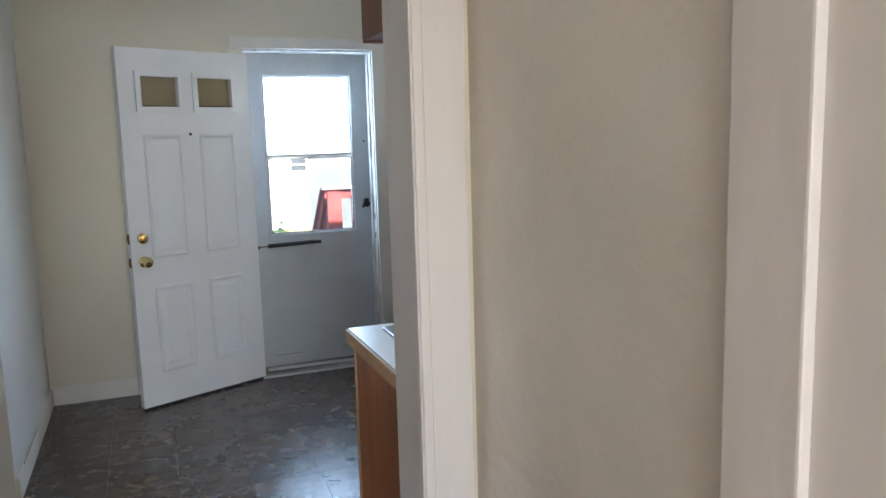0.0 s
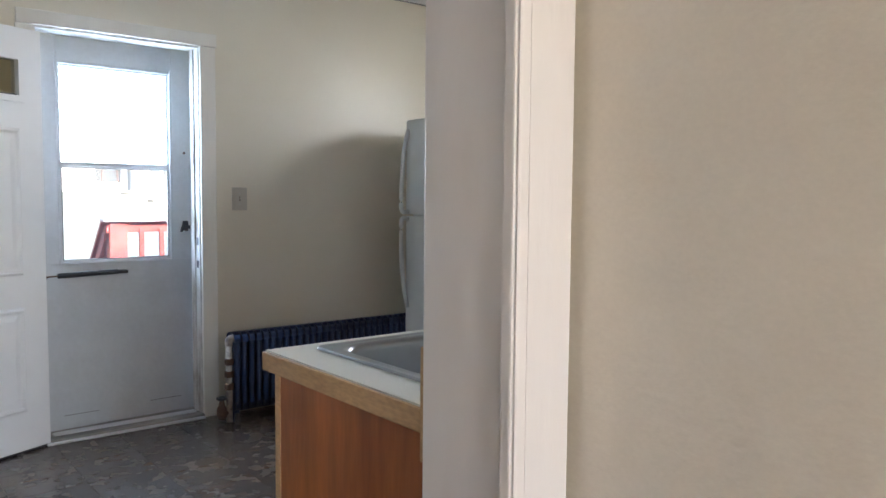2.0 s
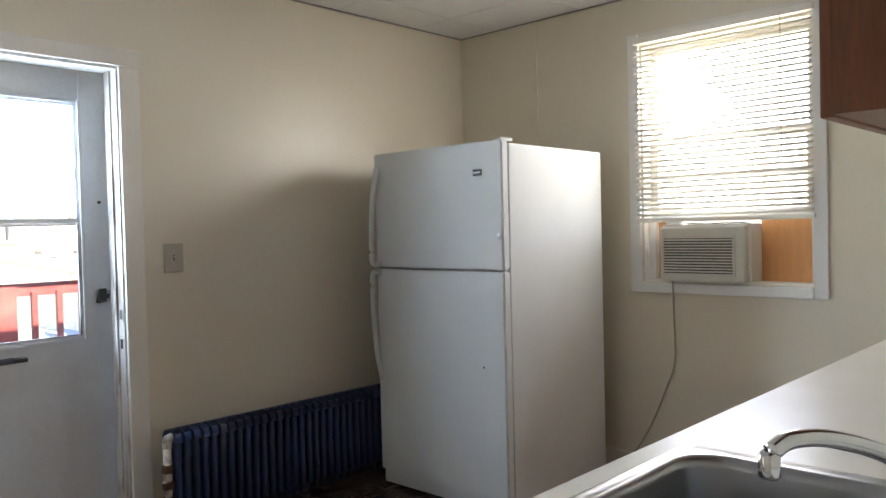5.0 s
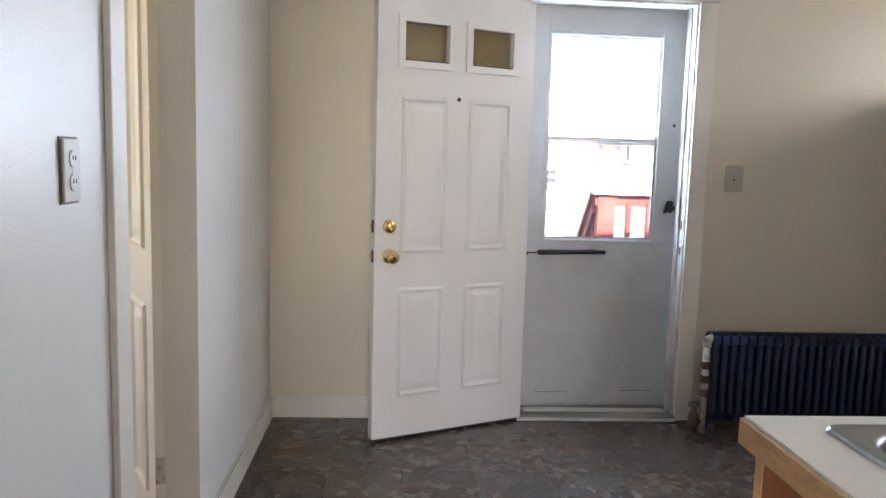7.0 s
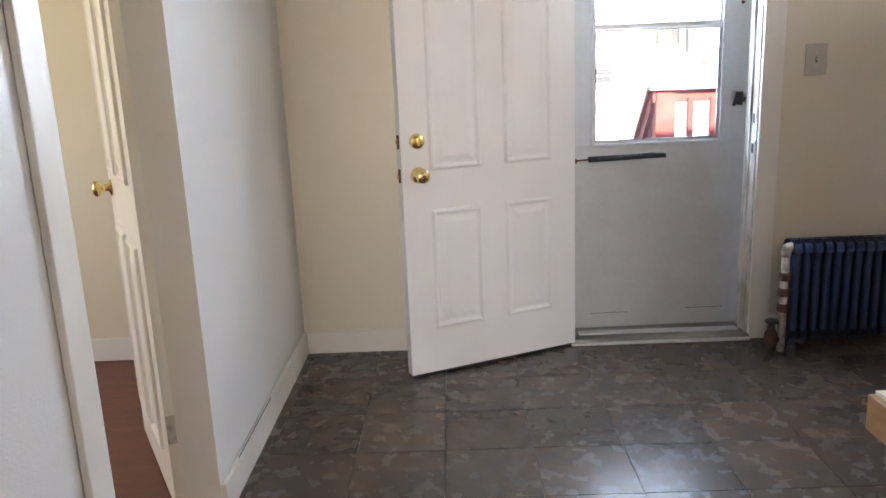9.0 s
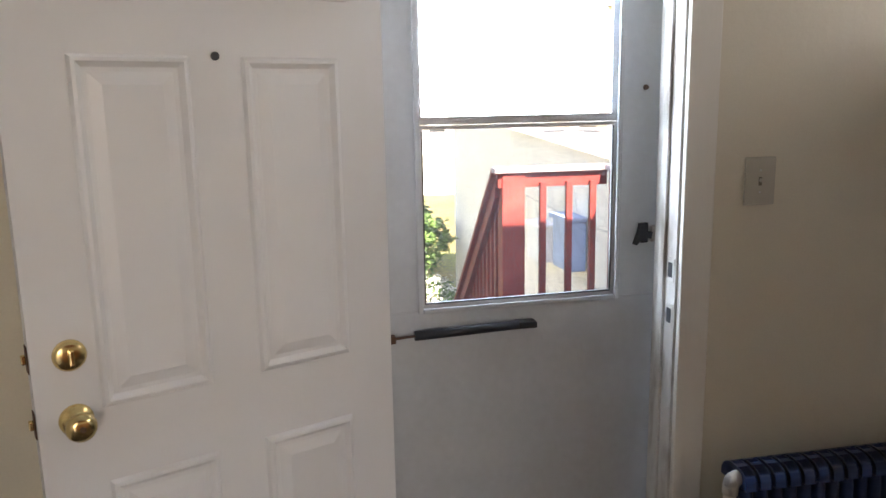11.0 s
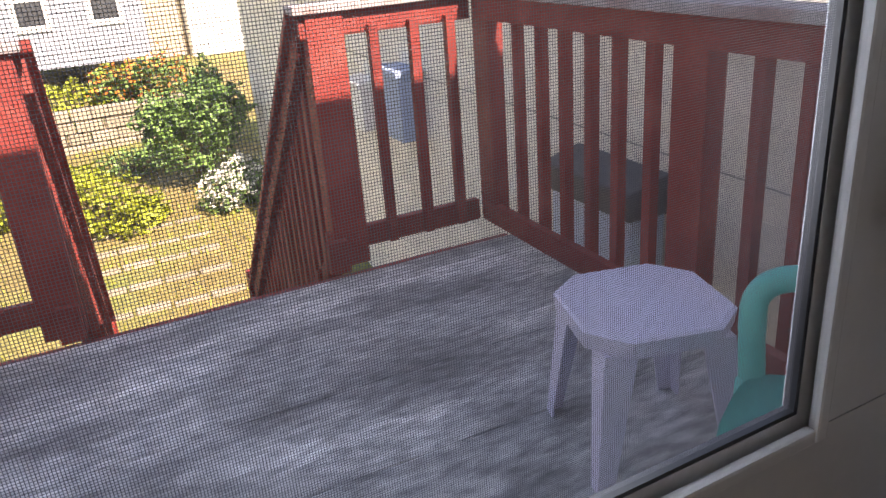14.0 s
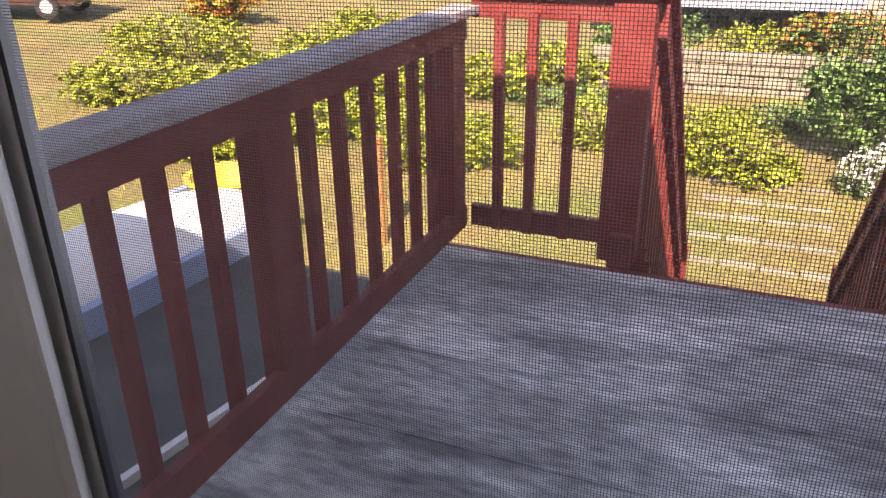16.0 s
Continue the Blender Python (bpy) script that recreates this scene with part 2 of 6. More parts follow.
M_SUNLIT_YELLOW = material("sunlit_patch_yellow", (0.66, 0.52, 0.06), 0.5, vary=0.1, scale=3)
M_CAR = material("dark_maroon_car_paint", (0.06, 0.025, 0.02), 0.25, vary=0.1, scale=2, coat=0.6)
M_TYRE = material("tyre_rubber", (0.02, 0.02, 0.02), 0.8, vary=0.1)
M_ORANGE_WOOD = material("orange_plywood", (0.62, 0.30, 0.11), 0.6, vary=0.12, scale=5, grain=0.12, stretch=(1, 4, 0.3))
M_BLIND = material("white_blind_slat", (0.86, 0.83, 0.75), 0.45, vary=0.02, scale=6)


def slate_material():
    """Printed slate vinyl: brown and grey clouds with rusty and pale veins, another print on each tile."""
    m = bpy.data.materials.new("slate_vinyl_tile")
    m.use_nodes = True
    nt = m.node_tree
    n, l = nt.nodes, nt.links
    b = n["Principled BSDF"]
    tc, oi = n.new("ShaderNodeTexCoord"), n.new("ShaderNodeObjectInfo")
    off = n.new("ShaderNodeVectorMath")
    off.operation = "MULTIPLY_ADD"
    off.inputs[0].default_value = (37, 53, 11)
    l.new(oi.outputs["Random"], off.inputs[1])
    l.new(tc.outputs["Object"], off.inputs[2])

    def cloud(sc, stretch, dist, detail=4.0):
        t = n.new("ShaderNodeTexNoise")
        t.inputs["Scale"].default_value, t.inputs["Detail"].default_value, t.inputs["Distortion"].default_value = sc, detail, dist
        mp = n.new("ShaderNodeMapping")
        mp.inputs["Location"].default_value, mp.inputs["Scale"].default_value = (sc, sc * 2, 0), stretch
        mp.inputs["Rotation"].default_value = (0, 0, 0.5)
        l.new(off.outputs[0], mp.inputs["Vector"])
        l.new(mp.outputs[0], t.inputs["Vector"])
        return t.outputs["Fac"]

    last = None
    base = n.new("ShaderNodeRGB")
    base.outputs[0].default_value = (0.048, 0.036, 0.029, 1)
    last = base.outputs[0]
    for sc, st, dist, lo, hi, colr, amt, det in ((2.6, (1, 1.5, 1), 0.6, 0.30, 0.74, (0.076, 0.055, 0.043), 0.9, 8.0), (3.4, (1, 1.7, 1), 0.7, 0.42, 0.80, (0.110, 0.064, 0.036), 0.75, 8.0),
                                                (2.2, (1.3, 1, 1), 0.5, 0.42, 0.80, (0.034, 0.032, 0.032), 0.7, 8.0), (3.6, (1, 2.2, 1), 1.4, 0.56, 0.80, (0.20, 0.125, 0.075), 0.5, 12.0), (7.0, (1.4, 2.2, 1), 0.4, 0.50, 0.95, (0.14, 0.115, 0.095), 0.4, 10.0)):
        rr = n.new("ShaderNodeMapRange")
        rr.inputs["From Min"].default_value, rr.inputs["From Max"].default_value, rr.inputs["To Max"].default_value = lo, hi, amt
        l.new(cloud(sc, st, dist, det), rr.inputs["Value"])
        x = n.new("ShaderNodeMix")
        x.data_type = "RGBA"
        l.new(rr.outputs[0], x.inputs["Factor"])
        l.new(last, x.inputs["A"])
        x.inputs["B"].default_value = (*colr, 1)
        last = x.outputs["Result"]
    v = n.new("ShaderNodeVectorMath")
    v.operation = "SCALE"
    l.new(last, v.inputs[0])
    mr = n.new("ShaderNodeMapRange")
    mr.inputs["To Min"].default_value, mr.inputs["To Max"].default_value = 0.8, 1.2
    l.new(oi.outputs["Random"], mr.inputs["Value"])
    l.new(mr.outputs[0], v.inputs["Scale"])
    l.new(v.outputs[0], b.inputs["Base Color"])
    rg = n.new("ShaderNodeMapRange")
    rg.inputs["From Min"].default_value, rg.inputs["From Max"].default_value, rg.inputs["To Min"].default_value, rg.inputs["To Max"].default_value = 0.3, 0.7, 0.22, 0.30
    l.new(cloud(14.0, (1, 1, 1), 0.0), rg.inputs["Value"])
    l.new(rg.outputs[0], b.inputs["Roughness"])
    bp = n.new("ShaderNodeBump")
    bp.inputs["Strength"].default_value, bp.inputs["Distance"].default_value = 0.2, 0.003
    l.new(cloud(22.0, (1, 1.5, 1), 0.5), bp.inputs["Height"])
    l.new(bp.outputs[0], b.inputs["Normal"])
    return m


M_SLATE = slate_material()


# ---- mesh tools ----
def part(name, bm, mat, parent=None, label="", smooth=False):
    me = bpy.data.meshes.new(name)
    bm.to_mesh(me)
    bm.free()
    me.materials.append(mat)
    if smooth:
        for p in me.polygons:
            p.use_smooth = True
    ob = new(name, me)
    if parent is not None:
        ob.parent = parent
    if label:
        ob["label"] = label
    return ob


def thing(name, label, category, at=(0, 0, 0), rz=0.0, group="", kind=""):
    ob = new(name)
    ob.empty_display_size = 0.1
    ob.matrix_basis = pose(*at, 0, 0, rz)
    return tagged(ob, label, category, group, kind)


def add_box(bm, x0, y0, z0, x1, y1, z1, m=None):
    vs = [bm.verts.new((x, y, z)) for x in (x0, x1) for y in (y0, y1) for z in (z0, z1)]
    for f in ((0, 1, 3, 2), (4, 6, 7, 5), (0, 4, 5, 1), (2, 3, 7, 6), (0, 2, 6, 4), (1, 5, 7, 3)):
        bm.faces.new([vs[i] for i in f])
    if m is not None:
        bmesh.ops.transform(bm, matrix=m, verts=vs)
    return vs


def box(x0, y0, z0, x1, y1, z1, bevel=0.0, m=None, seg=2):
    bm = bmesh.new()
    add_box(bm, x0, y0, z0, x1, y1, z1)
    bmesh.ops.recalc_face_normals(bm, faces=bm.faces)
    if bevel:
        bmesh.ops.bevel(bm, geom=list(bm.edges), offset=bevel, segments=seg, affect="EDGES", profile=0.6)
    if m is not None:
        bmesh.ops.transform(bm, matrix=m, verts=bm.verts)
    return bm


def boxes(*rows):
    bm = bmesh.new()
    for r in rows:
        add_box(bm, *r)
    bmesh.ops.recalc_face_normals(bm, faces=bm.faces)
    return bm


def lathe(profile, m=None, seg=20):
    """A turned solid: rows of (radius, height) about z."""
    bm = bmesh.new()
    rings = []
    for r, z in profile:
        rings.append([bm.verts.new((max(r, 1e-4) * math.cos(a), max(r, 1e-4) * math.sin(a), z)) for a in (2 * math.pi * k / seg for k in range(seg))])
    for a, b in zip(rings, rings[1:]):
        for k in range(seg):
            bm.faces.new((a[k], a[(k + 1) % seg], b[(k + 1) % seg], b[k]))
    bm.faces.new(rings[0][::-1])
    bm.faces.new(rings[-1])
    bmesh.ops.recalc_face_normals(bm, faces=bm.faces)
    if m is not None:
        bmesh.ops.transform(bm, matrix=m, verts=bm.verts)
    return bm


def tube(points, r, seg=10):
    """A round bar along points."""
    bm = bmesh.new()
    pts = [Vector(p) for p in points]
    rings = []
    for i, p in enumerate(pts):
        d = (pts[min(i + 1, len(pts) - 1)] - pts[max(i - 1, 0)]).normalized()
        q = d.to_track_quat("Z", "Y").to_matrix()
        rr = r[i] if isinstance(r, (list, tuple)) else r
        rings.append([bm.verts.new(p + q @ Vector((rr * math.cos(a), rr * math.sin(a), 0))) for a in (2 * math.pi * k / seg for k in range(seg))])
    for a, b in zip(rings, rings[1:]):
        for k in range(seg):
            bm.faces.new((a[k], a[(k + 1) % seg], b[(k + 1) % seg], b[k]))
    bm.faces.new(rings[0][::-1])
    bm.faces.new(rings[-1])
    bmesh.ops.recalc_face_normals(bm, faces=bm.faces)
    return bm


def spline(ctrl, n=24):
    """Points along a smooth curve through the given ones."""
    c = [Vector(p) for p in ctrl]
    c = [c[0] * 2 - c[1]] + c + [c[-1] * 2 - c[-2]]
    out = []
    per = max(2, n // (len(c) - 3))
    for i in range(1, len(c) - 2):
        for k in range(per):
            t = k / per
            a, b, d, e = c[i - 1], c[i], c[i + 1], c[i + 2]
            out.append(0.5 * (2 * b + (d - a) * t + (2 * a - 5 * b + 4 * d - e) * t * t + (3 * b - a - 3 * d + e) * t ** 3))
    return out + [c[-2]]


def setting(name, bm, mat, label, category):
    return tagged(part(name, bm, mat), label, category, kind="structure")


# ---- structure: kitchen, hall, side room ----
CEIL, XL, XR, YP0, YP1 = 2.56, -1.24, 3.06, -3.262, -3.44
HX = 0.03                       # hall's wall towards +x
# door wall, in two layers: inner opening -0.012..0.825 x 2.09, outer rebate 0.00..0.868 x 2.105
bm = boxes((-3.9, 0, -0.12, -0.012, 0.13, 2.75), (0.825, 0, -0.12, 3.25, 0.13, 2.75), (-0.012, 0, 2.09, 0.825, 0.13, 2.75), (-0.012, 0, -0.12, 0.825, 0.13, 0.0))
setting("wall_north", bm, M_WALL, "cream painted plaster wall with the back door", "wall")
bm = boxes((-3.9, 0.13, -0.3, -0.01, 0.20, 3.0), (0.868, 0.13, -0.3, 3.25, 0.20, 3.0), (-0.01, 0.13, 2.105, 0.868, 0.20, 3.0), (-0.01, 0.13, -0.3, 0.868, 0.20, -0.01))
setting("wall_north_outer", bm, M_SIDING_WHITE, "white outer cladding of the back wall", "wall")
# wall towards +x with the window opening y -2.14..-1.27, z 1.04..2.29
bm = boxes((XR, -1.27, -0.12, XR + 0.16, 0.0, 2.75), (XR, -8.1, -0.12, XR + 0.16, -2.14, 2.75), (XR, -2.14, -0.12, XR + 0.16, -1.27, 1.04), (XR, -2.14, 2.29, XR + 0.16, -1.27, 2.75))
setting("wall_east", bm, M_WALL, "cream painted wall with a window and air conditioner", "wall")
setting("wall_ridge", box(XR - 0.006, -0.60, 0.10, XR - 0.001, -0.004, CEIL - 0.005, 0.002), M_WALL, "slightly raised strip of cream wall panelling", "wall")
# wall towards -x: doorway y -2.0..-1.35
bm = boxes((XL - 0.11, -1.35, -0.12, XL, 0.0, 2.75), (XL - 0.11, -2.0, 2.06, XL, -1.35, 2.75))
setting("wall_west_far", bm, M_WALL_GLOSS, "off-white glossy wall beside a doorway", "wall")
setting("wall_west_near", boxes((XL - 0.11, YP0, -0.12, XL, -2.0, 2.75)), M_WALL_GLOSS, "glossy white textured wall with an outlet", "wall")
# partition between kitchen and hall, opening x -0.965..-0.097, z 0..2.10
bm = boxes((XL - 0.11, YP1, -0.12, -0.98, YP0, 2.75), (-0.081, YP1, -0.12, XR, YP0, 2.75), (-0.98, YP1, 2.12, -0.081, YP0, 2.75))
setting("wall_partition", bm, M_WALL, "cream partition wall between hall and kitchen", "wall")
# hall
bm = boxes((HX, -4.22, -0.12, HX + 0.12, YP1, 2.75), (HX, -8.1, -0.12, HX + 0.12, -5.05, 2.75), (HX, -5.05, 2.06, HX + 0.12, -4.22, 2.75))
setting("wall_hall_east", bm, M_HALL, "cream hall wall with glossy uneven plaster", "wall")
setting("wall_hall_west", boxes((XL - 0.11, -8.1, -0.12, XL, YP1, 2.75)), M_HALL, "cream hall wall", "wall")
# the window opening is added out of view, for the hall's lamp
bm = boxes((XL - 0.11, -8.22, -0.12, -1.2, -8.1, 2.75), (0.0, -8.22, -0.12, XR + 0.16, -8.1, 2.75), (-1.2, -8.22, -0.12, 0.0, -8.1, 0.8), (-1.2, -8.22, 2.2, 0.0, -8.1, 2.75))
setting("wall_hall_south", bm, M_HALL, "cream end wall with an added, unseen window opening", "wall")
setting("wall_closet", boxes((1.3, -8.1, -0.12, 1.42, YP1, 2.75)), M_HALL, "plain cream wall", "wall")
# side room
# opening added out of view so that the side room's lamp has a window
bm = boxes((-4.2, -3.6, -0.12, -4.08, -1.8, 2.75), (-4.2, -0.6, -0.12, -4.08, 0.0, 2.75), (-4.2, -1.8, -0.12, -4.08, -0.6, 0.9), (-4.2, -1.8, 2.1, -4.08, -0.6, 2.75))
setting("wall_side_west", bm, M_WALL, "cream side room wall with an added, unseen window opening", "wall")
setting("wall_side_south", boxes((-4.2, -3.72, -0.12, XL - 0.11, -3.6, 2.75)), M_WALL, "plain cream wall of the side room", "wall")
setting("floor_side_room", boxes((-4.2, -3.72, -0.12, XL - 0.06, -0.0, -0.004)), M_REDFLOOR, "red-brown wood floor of the side room", "floor")
setting("floor_hall", boxes((XL - 0.06, -8.22, -0.12, XR, YP0 - 0.1, -0.003)), M_REDFLOOR, "red-brown wood hall floor", "floor")
# ceiling: tiles with sunk joints, in one mesh
bm = bmesh.new()
xs = [2.65 - 0.61 * k for k in range(8, -1, -1)] + [XR]
ys = [-8.22 + 0.61 * k for k in range(14)] + [0.0]
for a, b in zip([-4.2] + xs, xs):
    for c, d in zip(ys, ys[1:]):
        add_box(bm, a + 0.004, c + 0.004, CEIL, b - 0.004, d - 0.004, CEIL + 0.02)
add_box(bm, -4.2, -8.22, CEIL + 0.006, XR + 0.16, 0.0, CEIL + 0.19)
bmesh.ops.recalc_face_normals(bm, faces=bm.faces)
setting("ceiling", bm, M_CEIL, "white ceiling of large square tiles with fine joints", "ceiling")
# shade line in the ceiling corner, put in as a grey strip
setting("trim_ceiling_edge", boxes((XL, -0.012, CEIL - 0.008, XR, -0.002, CEIL - 0.001), (XR - 0.012, YP0, CEIL - 0.008, XR - 0.002, -0.014, CEIL - 0.001)), M_SEAM, "thin grey strip drawn as the shade line under the ceiling", "trim")
# roof over the house, with eaves over the deck side
bm = bmesh.new()
for x0, x1 in ((-5.2, 3.45),):
    add_box(bm, x0, -8.9, 2.76, x1, 0.49, 2.86)
    vs = [bm.verts.new(p) for p in ((x0, 0.49, 2.86), (x1, 0.49, 2.86), (x1, -4.1, 4.0), (x0, -4.1, 4.0), (x0, -8.9, 2.86), (x1, -8.9, 2.86))]
    bm.faces.new((vs[0], vs[1], vs[2], vs[3])), bm.faces.new((vs[3], vs[2], vs[5], vs[4])), bm.faces.new((vs[0], vs[3], vs[4])), bm.faces.new((vs[1], vs[5], vs[2]))
setting("roof", bm, M_SHINGLE, "grey shingle roof with eaves", "roof")
setting("foundation", boxes((-4.2, -8.2, -2.2, 3.2, 0.15, -0.31)), M_BLOCK, "grey block foundation of the house", "foundation")


# baseboards
def baseboard(name, x0, y0, x1, y1, mat=M_TRIM, h=0.11):
    bm = bmesh.new()
    add_box(bm, min(x0, x1), min(y0, y1), 0.0, max(x0, x1), max(y0, y1), h)
    bmesh.ops.recalc_face_normals(bm, faces=bm.faces)
    top = [e for e in bm.edges if all(v.co.z > h - 1e-4 for v in e.verts)]
    bmesh.ops.bevel(bm, geom=top, offset=0.006, segments=2, affect="EDGES")
    return setting(name, bm, mat, "cream painted wooden baseboard", "baseboard")


baseboard("baseboard_1", XL, -0.016, -0.085, -0.001)
baseboard("baseboard_2", XL + 0.001, -1.345, XL + 0.016, -0.017)
baseboard("baseboard_3", 0.905, -0.016, XR, -0.001)
baseboard("baseboard_4", XR - 0.016, -2.5, XR - 0.001, -0.017)
setting("trim_baseboard_gap", boxes((XL + 0.0155, -1.20, 0.112, XL + 0.0165, -0.75, 0.117)), M_OUTLET_RIM, "dark crack above the cream baseboard", "trim")
baseboard("baseboard_5", -4.08, -0.016, XL - 0.112, -0.001, M_WHITE_PAINT)


# ---- doors ----
def casing(name, rows, mat=M_TRIM, label="cream painted door casing"):
    """Flat boards round an opening, softly bevelled."""
    top = thing(name, label, "trim", kind="structure")
    for r in rows:
        part("board", box(*r, bevel=0.004), mat, top)
    return top


casing("trim_back_door", [(-0.090, -0.02, 0.0, -0.006, -0.001, 2.085), (0.816, -0.02, 0.0, 0.905, -0.001, 2.085), (-0.085, -0.024, 2.087, 0.912, -0.001, 2.158)])
casing("trim_west_doorway", [(XL + 0.001, -2.09, 0.0, XL + 0.018, -2.004, 2.06), (XL + 0.001, -2.09, 2.062, XL + 0.018, -1.352, 2.15)], M_TRIM, "worn cream painted doorway casing")
casing("trim_hall_opening", [(-0.108, YP1 - 0.024, 0.0, 0.012, YP1 - 0.001, 2.13), (-1.08, YP1 - 0.024, 0.0, -0.955, YP1 - 0.001, 2.13), (-1.06, YP1 - 0.024, 2.132, 0.012, YP1 - 0.001, 2.24),
                             (-0.097, YP1 - 0.001, 0.0, -0.0815, YP0 + 0.012, 2.10), (-0.9795, YP1 - 0.001, 0.0, -0.965, -3.176, 2.10), (-0.9645, YP1 - 0.001, 2.102, -0.0975, YP0 + 0.012, 2.118)],
       M_TRIM_PINK, "painted casing of a cased hall opening")
casing("trim_opening_bead", [(-0.104, YP1 - 0.029, 0.0, -0.082, YP1 - 0.0245, 2.13)], M_TRIM_PINK, "raised painted bead along the casing")
casing("trim_hall_door", [(HX - 0.02, -4.36, 0.0, HX - 0.001, -4.24, 2.06), (HX - 0.02, -5.2, 0.0, HX - 0.001, -5.055, 2.06), (HX - 0.02, -5.2, 2.062, HX - 0.001, -4.215, 2.2)], M_TRIM_PINK, "painted casing of a closed hall door")
hall_door = thing("door_2", "closed flush cream painted hall door", "door", (HX - 0.004, -5.045, 0.01), kind="structure")
part("leaf", box(0.0, 0.0, 0.0, 0.04, 0.818, 2.03, 0.003), M_TRIM_PINK, hall_door)
part("knob", lathe([(0.012, 0), (0.012, 0.03), (0.026, 0.04), (0.028, 0.055), (0.018, 0.066)], pose(0, 0.60, 0.95, 0, -90, 0)), M_BRASS, hall_door, "brass knob")
setting("wall_stub", boxes((-1.239, YP0 + 0.001, 0.0, -0.9805, -3.152, 2.559)), M_WALL, "short cream wall end beside the hall opening", "wall")
casing("trim_opening_edge", [(-0.9795, -3.169, 0.0, -0.963, -3.150, 2.10)], M_TRIM_PINK, "painted edge bead split from the opening's jamb")
strike = tagged(part("strike_plate", box(-0.9645, -3.37, 0.93, -0.963, -3.34, 1.0, 0.001), M_BRASS), "small painted-over strike plate on the opening's jamb", "strike plate")

# jamb lining of the back door and threshold
jamb = thing("door_jamb", "scuffed white jamb of the back door with latch holes", "door frame", kind="structure")
part("side", boxes((0.810, 0.0, 0.025, 0.8245, 0.129, 2.075)), M_WORN, jamb)
part("side", boxes((-0.0115, 0.0, 0.025, 0.001, 0.129, 2.075)), M_WORN, jamb)
part("head", boxes((-0.0115, 0.0, 2.076, 0.8245, 0.129, 2.0895)), M_WORN, jamb)
part("stop", box(0.801, 0.055, 0.025, 0.8095, 0.085, 2.075, 0.002), M_WORN, jamb)
for z in (0.875, 1.005):
    s = part("strike", box(0.8075, 0.006, z - 0.034, 0.8097, 0.044, z + 0.034, 0.001), M_WORN, jamb, "worn metal strike with a dark latch hole")
    part("hole", box(0.8065, 0.013, z - 0.021, 0.8074, 0.037, z + 0.021, 0.0004), M_BLACK, s)
storm_frame = thing("storm_frame", "white aluminium frame round the storm door", "door frame", kind="structure")
part("side", boxes((0.862, 0.131, -0.005, 0.8675, 0.199, 2.1)), M_STORM, storm_frame)
part("side", boxes((-0.0095, 0.131, -0.005, -0.004, 0.199, 2.1)), M_STORM, storm_frame)
sill = thing("threshold", "worn grey wooden threshold with metal strips", "threshold", kind="structure")
part("board", box(-0.0115, -0.02, 0.0005, 0.8245, 0.128, 0.024, 0.006), M_SILL, sill)
part("strip", box(0.046, 0.03, 0.0245, 0.79, 0.075, 0.034, 0.004), M_ALU, sill)
part("strip", box(0.0, -0.045, 0.0005, 0.815, -0.021, 0.012, 0.003), M_ALU, sill)
part("outer_sill", box(-0.009, 0.129, -0.0095, 0.867, 0.26, 0.018, 0.004), M_SILL, sill)


def raised_frame(bm, x0, z0, x1, z1, y, w=0.024, h=0.0105, inward=1):
    """A moulded rectangle: sloped ring proud of a leaf's face, and a raised field in it."""
    def ring(d, yy):
        return [bm.verts.new((x, yy, z)) for x, z in ((x0 + d, z0 + d), (x1 - d, z0 + d), (x1 - d, z1 - d), (x0 + d, z1 - d))]
    rs = [ring(0, y + 0.001), ring(0.006, y - h * 0.8), ring(0.013, y - h), ring(w, y - 0.0005), ring(w * 1.4, y - 0.0005), ring(w * 2.4, y - h * 0.8)]
    for a, b in zip(rs, rs[1:]):
        for k in range(4):
            bm.faces.new((a[k], a[(k + 1) % 4], b[(k + 1) % 4], b[k]))
    bm.faces.new(rs[-1])


